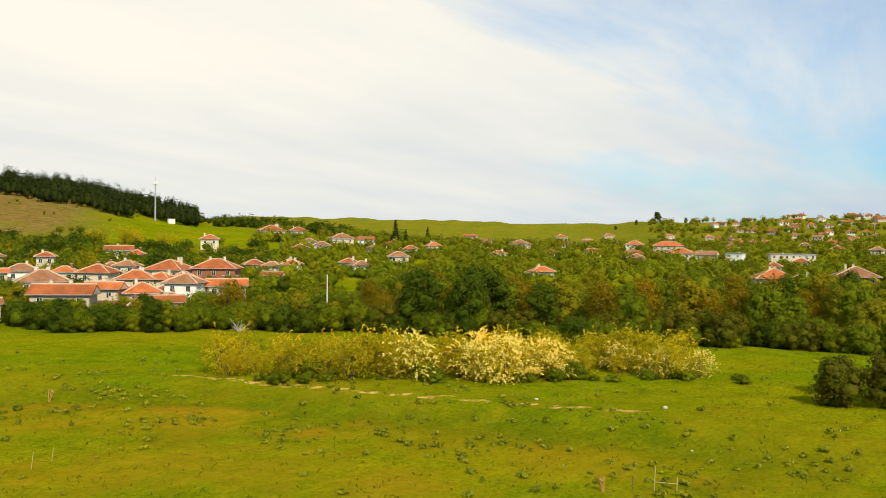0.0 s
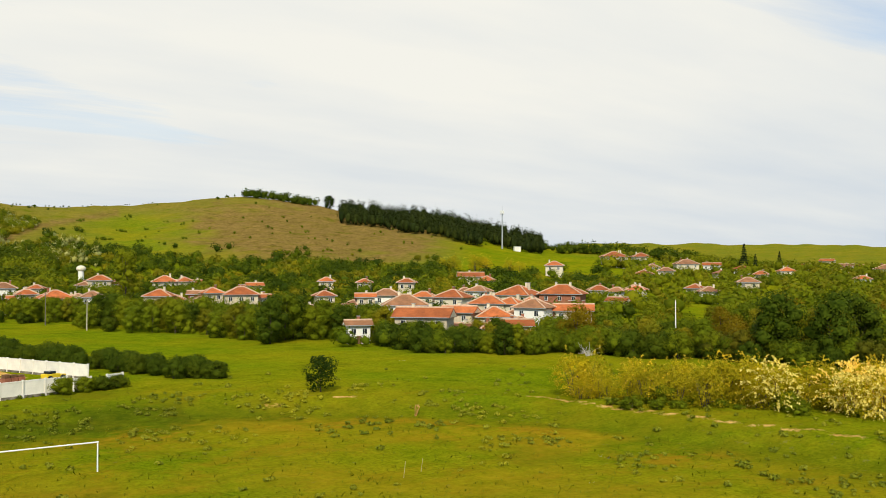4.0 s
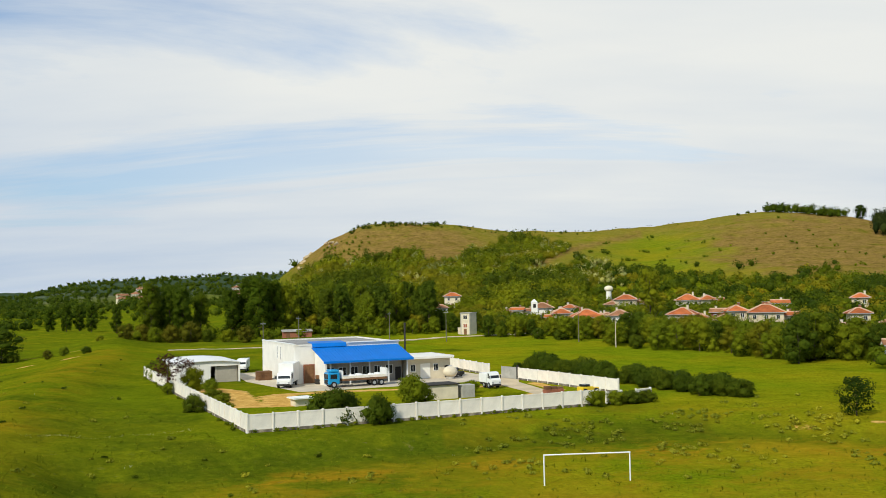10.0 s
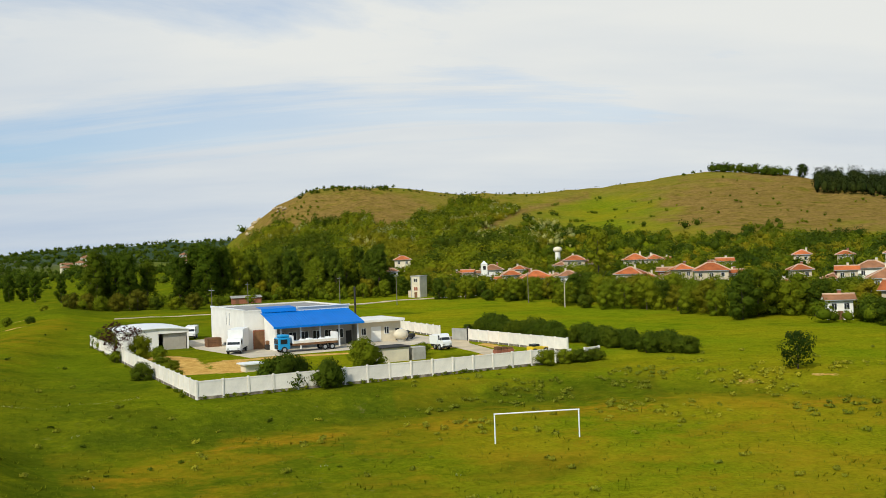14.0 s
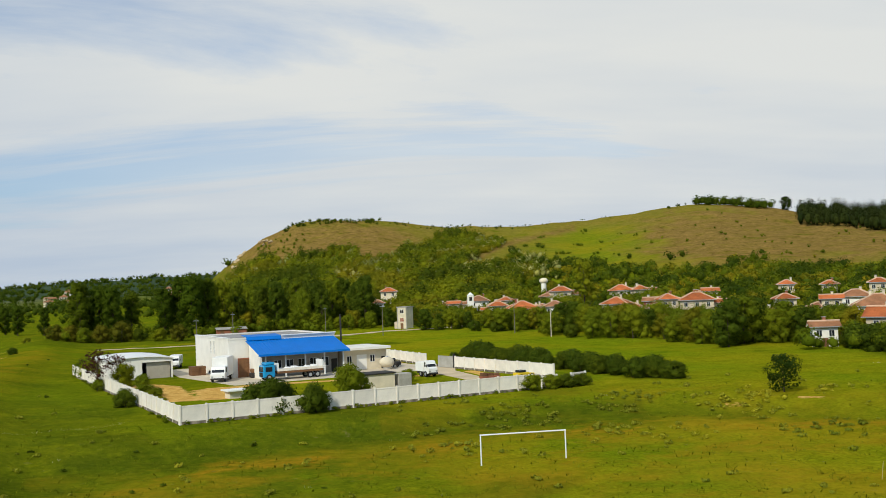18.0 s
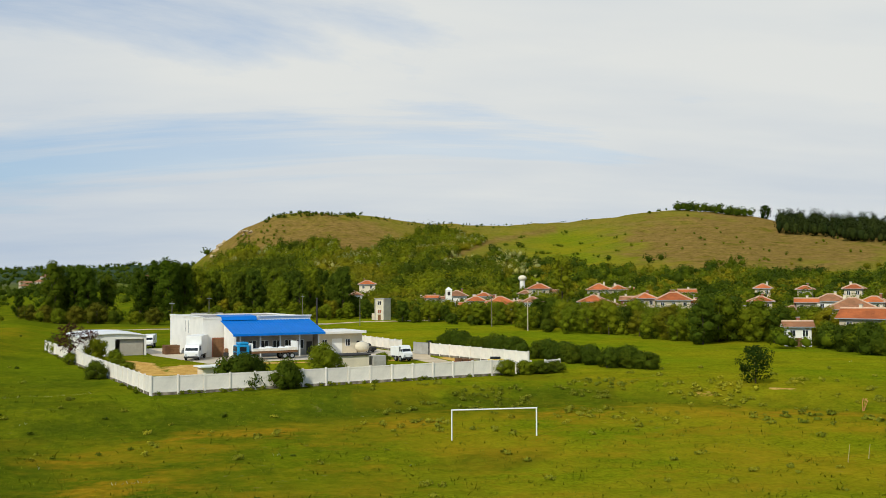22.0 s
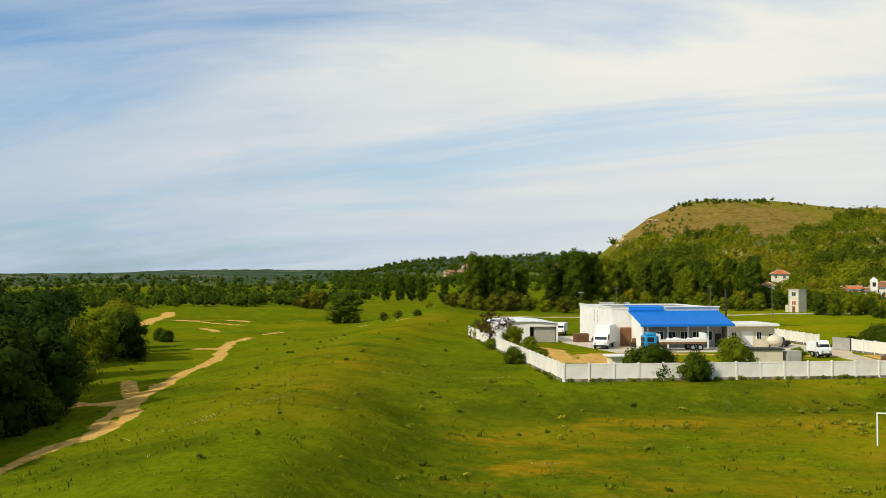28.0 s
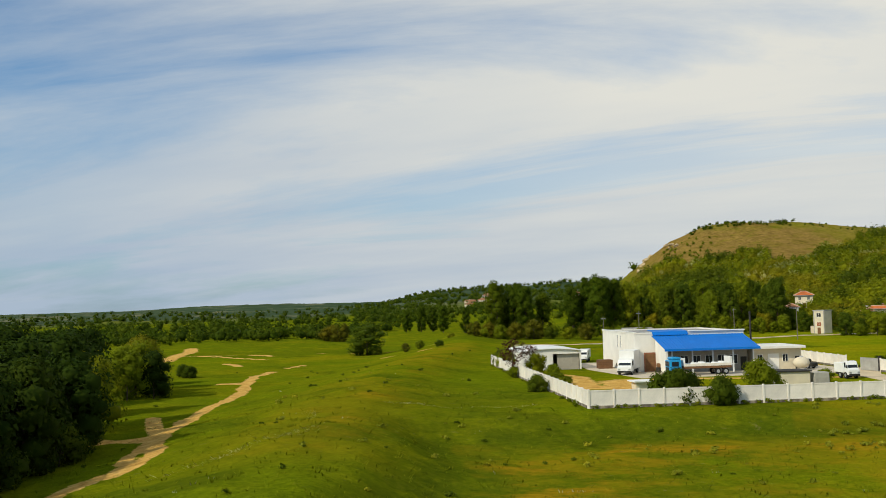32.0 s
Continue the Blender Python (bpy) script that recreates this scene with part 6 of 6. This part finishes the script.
for i in range(80):
    az, r = rs.uniform(2, 19), rs.uniform(315, 370)
    near.append((-r * math.sin(radians(az)), r * math.cos(radians(az)), rs.uniform(.5, 1.0)))
scatter_crowns("copse_shrubs", "shrubs under the poplars", near, M_LEAF, 3.2, 70, .55, 9)
slope = []
while len(slope) < 1900:
    az, r = rs.uniform(-81, -40), 260 + 880 * rs.uniform(0, 1) ** .8
    if az > -63 and r > 760 or not clear_of_houses(az, r, 16):
        continue
    slope.append((-r * math.sin(radians(az)), r * math.cos(radians(az)), rs.uniform(.7, 1.3)))
scatter_crowns("village_trees", "garden trees among the far houses", slope[:1200], M_LEAF, 3.9, 46, .72, 10)
scatter_crowns("village_trees_olive", "yellowish garden trees among the far houses", slope[1200:], M_LEAF_OLIVE, 3.7, 44, .7, 11)

ridge = []
for i in range(1300):
    az, r = rs.uniform(5, 25), rs.uniform(760, 1700)
    ridge.append((-r * math.sin(radians(az)), r * math.cos(radians(az)), rs.uniform(.7, 1.4)))
scatter_crowns("ridge_woods", "dark woods along the far ridge", ridge, M_LEAF_DARK, 3.4, 30, .85, 19)
# low garden shrubs before the houses
low_shrubs = []
for i, (x, y, w, h) in enumerate(HOUSES_A + HOUSES_A2 + HOUSES_B + HOUSES_C + HOUSES_D):
    r = math.hypot(x, y)
    for k in range(5 if i < len(HOUSES_A) else 15):
        f, g = rs.uniform(-.7, .7) * w, r - w * .5 - rs.uniform(1.5, 9)
        low_shrubs.append((x / r * g + y / r * f, y / r * g - x / r * f, rs.uniform(.6, 1.25)))
scatter_crowns("garden_shrubs", "low garden shrubs before the houses", low_shrubs, M_LEAF, 2.5, 90, .3, 20)
# pale flowering trees above the village
for az, s in ((-31.3, 1.9), (-32.6, 2.0), (-33.2, 1.7), (-30.6, 1.5), (-34.6, 1.5), (-35.3, 1.4)):
    place(pick("yellow"), -425 * math.sin(radians(az)), 425 * math.cos(radians(az)), s, "pale flowering trees above the village", label="round pale yellow flowering tree above the houses")
# limestone crags on the cliff hill's shoulder
for az, el, s in ((7.76, 2.15, 3.6), (7.5, 2.45, 3.2), (7.95, 1.85, 3.4), (6.55, 2.95, 3.0), (6.25, 3.0, 3.8), (5.95, 2.9, 3.2), (6.4, 2.75, 2.4), (8.1, 1.55, 3.0)):
    r = 500.0
    while r < 690 and math.degrees(math.atan2(ground(-r * math.sin(radians(az)), r * math.cos(radians(az))) - 16, r)) < el:
        r += 3
    x, y = -r * math.sin(radians(az)), r * math.cos(radians(az))
    bm = bmesh.new()
    bmesh.ops.create_icosphere(bm, subdivisions=3, radius=1)
    for v in bm.verts:
        v.co *= .75 + .5 * noise.noise(v.co * 1.4 + Vector((az * 7, el * 5, 0)))
    bmesh.ops.scale(bm, vec=(s * 1.3, s * .8, s * .7), verts=bm.verts)
    crag = thing("crag", pose(x, y, ground(x, y) - s * .2, 0, 0, az * 40), "pale limestone crag on the hill's steep shoulder", "rock", "limestone crags")
    part("rock", bm, M_STONE, crag)

# flowering shrubs on the near meadow
for i in range(84):
    f = rs.uniform(0, 1)
    x, y = 67 + f * 40 + rs.uniform(-2, 5), 86 - f * 42 + rs.uniform(-1, 11)
    place(pick("yellow"), x, y, rs.uniform(.55, 1.4), "flowering shrubs on the meadow")
for x, y, s in ((84, 62, 1.05), (86, 60, 1.15), (88.5, 60, 1.15), (91, 59, 1.1), (93, 58, .95), (87, 64, 1.25), (90, 63, 1.1), (100, 49, .8), (81, 69, 1.2), (104, 46, .75), (102, 55, .8), (104, 57, .7)):
    place(pick("blossom"), x, y, s, "blossom shrubs on the meadow")
for x, y, s in ((95, 28, 1.0), (97, 24, 1.15), (99, 21, 1.25), (103, 25, 1.2), (102, 30, 1.0), (106, 20, 1.2), (101, 17, 1.1)):
    place(pick("brush"), x, y, s, "shrubs on the meadow's edge")
for i in range(46):
    f = rs.uniform(0, 1)
    place(pick("low", "low", "shrub"), 68 + f * 38 + rs.uniform(-2, 3), 84 - f * 42 + rs.uniform(-4, 2), rs.uniform(.35, .85), "undergrowth below the flowering shrubs", squash=.8)


def tufts(name, label, pts, mat, h, n, seed, wide=.35):
    """Low clumps of upright leaves."""
    rng = np.random.RandomState(seed)
    x, y = pts[:, 0], pts[:, 1]
    z = height(x, y)
    k = len(x)
    base = np.repeat(np.column_stack([x, y, z]), n, 0)
    off = rng.normal(size=(k * n, 2)) * h * wide
    base[:, :2] += off
    hh = h * rng.uniform(.45, 1.2, k * n)
    a = rng.uniform(0, 6.283, k * n)
    w = hh * rng.uniform(.16, .34, k * n)
    dx, dy = np.cos(a) * w, np.sin(a) * w
    tip = base + np.column_stack([off[:, 0] * .9 + rng.normal(size=k * n) * .15 * hh, off[:, 1] * .9, hh])
    v = np.stack([base + np.column_stack([-dx, -dy, np.full(k * n, -.05)]), base + np.column_stack([dx, dy, np.full(k * n, -.05)]), tip + np.column_stack([dx, dy, 0 * dx]) * .3, tip - np.column_stack([dx, dy, 0 * dx]) * .3], 1).reshape(-1, 3)
    me = mesh_of(name, v, np.arange(k * n * 4).reshape(-1, 4), mat, np.tile([-.15, -.1, 1.0], (len(v), 1)))
    return tagged(new(name, me), label, name.replace("_", " "), kind="stuff")


def meadow_points(n, az0, az1, r0, r1, dens=None, seed=5):
    rng = np.random.RandomState(seed)
    az, r = np.radians(rng.uniform(az0, az1, n)), r0 + (r1 - r0) * rng.uniform(0, 1, n) ** .8
    p = np.column_stack([-r * np.sin(az), r * np.cos(az)])
    yard = in_poly(p[:, 0], p[:, 1], ((-23, 98), (40, 127), (15, 225), (-66, 190)))
    d, _ = seg_dist(p[:, 0], p[:, 1], TRACK)
    keep = ~yard & (d > 2.5)
    if dens:
        keep &= dens(p[:, 0], p[:, 1]) > rng.uniform(0, 1, n)
    return p[keep]


tufts("meadow_grass", "tufts of fresh meadow grass", meadow_points(24000, -80, 47, 40, 130, lambda x, y: .25 + .75 * (wave(x, y, 6, 35) > .25), 5), M_GRASS, .15, 3, 1, .9)


def clumps(pts, seed):
    rng = np.random.RandomState(seed)
    return [(x, y, rng.uniform(.55, 1.3)) for x, y in pts]


def bank(x, y):
    return .025 + .95 * np.exp(-((seg_dist(x, y, PITCH)[0] - 4) / 8.0) ** 2) * (x > 2) * (wave(x, y, 13, 33) > .05) * np.where(x > 62, .5, 1)


scatter_crowns("meadow_weeds", "grey-green broad-leaved weeds in low clumps", clumps(meadow_points(10000, -75, 30, 45, 150, bank, 6), 1), M_WEED, .42, 20, .15, 2, .55)
foot = []
for i in range(110):
    a, b = (rs.uniform(0, 53), -rs.uniform(.2, .9)) if i % 3 else (-rs.uniform(.2, .9), rs.uniform(0, 78))
    p = at(a, b).translation
    foot.append((p.x, p.y, rs.uniform(.4, 1.3)))
scatter_crowns("wall_weeds", "rank weeds along the foot of the wall", foot, M_LEAF, .32, 40, .1, 51, .8)
scatter_crowns("dark_tussocks", "dark tussocks on the levee", clumps(meadow_points(700, 2, 45, 40, 220, lambda x, y: .06 + .5 * (wave(x, y, 21, 31) > .5), 7), 2), M_LEAF_DARK, .34, 20, .15, 3, .5)
tufts("meadow_flowers", "patches of pale meadow flowers", meadow_points(5000, -80, 45, 40, 160, lambda x, y: (wave(x, y, 14, 32) > 1.0) * .7, 8), M_FLOWER, .16, 3, 4, .8)

along = []
for pts, n in ((((-40, 53), (-38.3, 61), (-36.7, 70.5)), 110), (((-41, 95), (-37.3, 97), (-27.8, 106)), 90), (((-45, 84), (-41, 78)), 25)):
    for i in range(n):
        f = rs.uniform(0, len(pts) - 1)
        j = int(f)
        g = f - j
        along.append((pts[j][0] + (pts[j + 1][0] - pts[j][0]) * g + rs.normal() * .35, pts[j][1] + (pts[j + 1][1] - pts[j][1]) * g + rs.normal() * .35))
tufts("flower_strips", "thin strips of pale flowering grass", np.array(along), M_PALEGRASS, .13, 3, 9, 1.6)

# pale posts left standing on the playing field
gf = thing("broken_goal", pose(60.2, 29.4, ground(60.2, 29.4), 0, 0, -52), "broken rusty frame of an old small goal", "goal")
for x, h in ((-1.5, 1.0), (0, 1.7), (1.5, .95)):
    part("post", rod((x, 0, -.2), (x + .04, 0, h), .035, n=8), M_STAKE if x >= 0 else M_TIMBER, gf)
part("rail", rod((0, 0, .62), (1.52, 0, .5), .025, n=8), M_STAKE, gf)
for x, y, h in ((36.2, 67.2, 1.3), (38.5, 68.5, 1.1)):
    st = thing("stake", pose(x, y, ground(x, y), 4, 5, 0), "thin pale wooden stake stuck in the meadow", "stake", "stakes in the meadow")
    part("shaft", rod((0, 0, -.2), (0, 0, h), .028, .02, 7), M_STAKE, st)
for i, (x, y, s) in enumerate(((51.9, 93.6, .85), (58.2, 32.2, .6))):
    dw = thing("dry_weed", pose(x, y, ground(x, y), 0, 0, i * 70), "tall dry orange-brown weed stalks", "weed", "dry weeds")
    for j in range(9):
        bm = bmesh.new()
        a = j * 2.4 + i
        e = Vector((math.cos(a) * .28 * s + .25 * s, math.sin(a) * .28 * s, s * (1.1 + .07 * (j % 5))))
        rod((math.cos(a) * .06, math.sin(a) * .06, -.1), e, .03, .018, 5, bm)
        rod(e, e + Vector((.12, .02, .2)) * s, .06, .02, 5, bm)
        part("stalk", bm, M_STRAW, dw)
for i, (x, y, s) in enumerate(((79.5, 51.8, .32), (82.3, 39.5, .48), (73.3, 32.7, .22))):
    bl = thing("white_block", pose(x, y, ground(x, y) - .03, 0, 4, i * 35), "small pale stone block lying in the grass", "stone", "pale stones")
    part("block", box(-s * .6, -s * .4, 0, s * .6, s * .4, s * .5, .05), M_LIMESTONE, bl)

# a bleached dead bush by the tree belt
db = thing("dead_bush", pose(102.5, 125.8, ground(102.5, 125.8)), "bleached leafless bush with crooked twigs", "shrub")
bm = bmesh.new()
rb = np.random.RandomState(3)
for i in range(22):
    q, a = Vector((rb.uniform(-.4, .4), rb.uniform(-.4, .4), 0)), rb.uniform(0, 6.28)
    step = Vector((math.cos(a) * .35, math.sin(a) * .35, rb.uniform(.35, .8)))
    for j in range(5):
        e = q + step * rb.uniform(.6, 1.1)
        rod(q, e, .07 - .011 * j, .058 - .011 * j, 5, bm)
        rod(e, e + Vector((rb.uniform(-.6, .6), rb.uniform(-.6, .6), rb.uniform(-.1, .5))), .035, .012, 4, bm)
        q, step = e, step + Vector((rb.uniform(-.3, .3), rb.uniform(-.3, .3), rb.uniform(-.35, .1)))
bmesh.ops.scale(bm, vec=(.62, .62, .7), verts=bm.verts)
part("branchwork", bm, M_DEADWOOD, db)

# the patterns that the plants were copied from are not part of the place
for ob in PROTO.values():
    for o in list(ob.children_recursive) + [ob]:
        bpy.data.objects.remove(o)
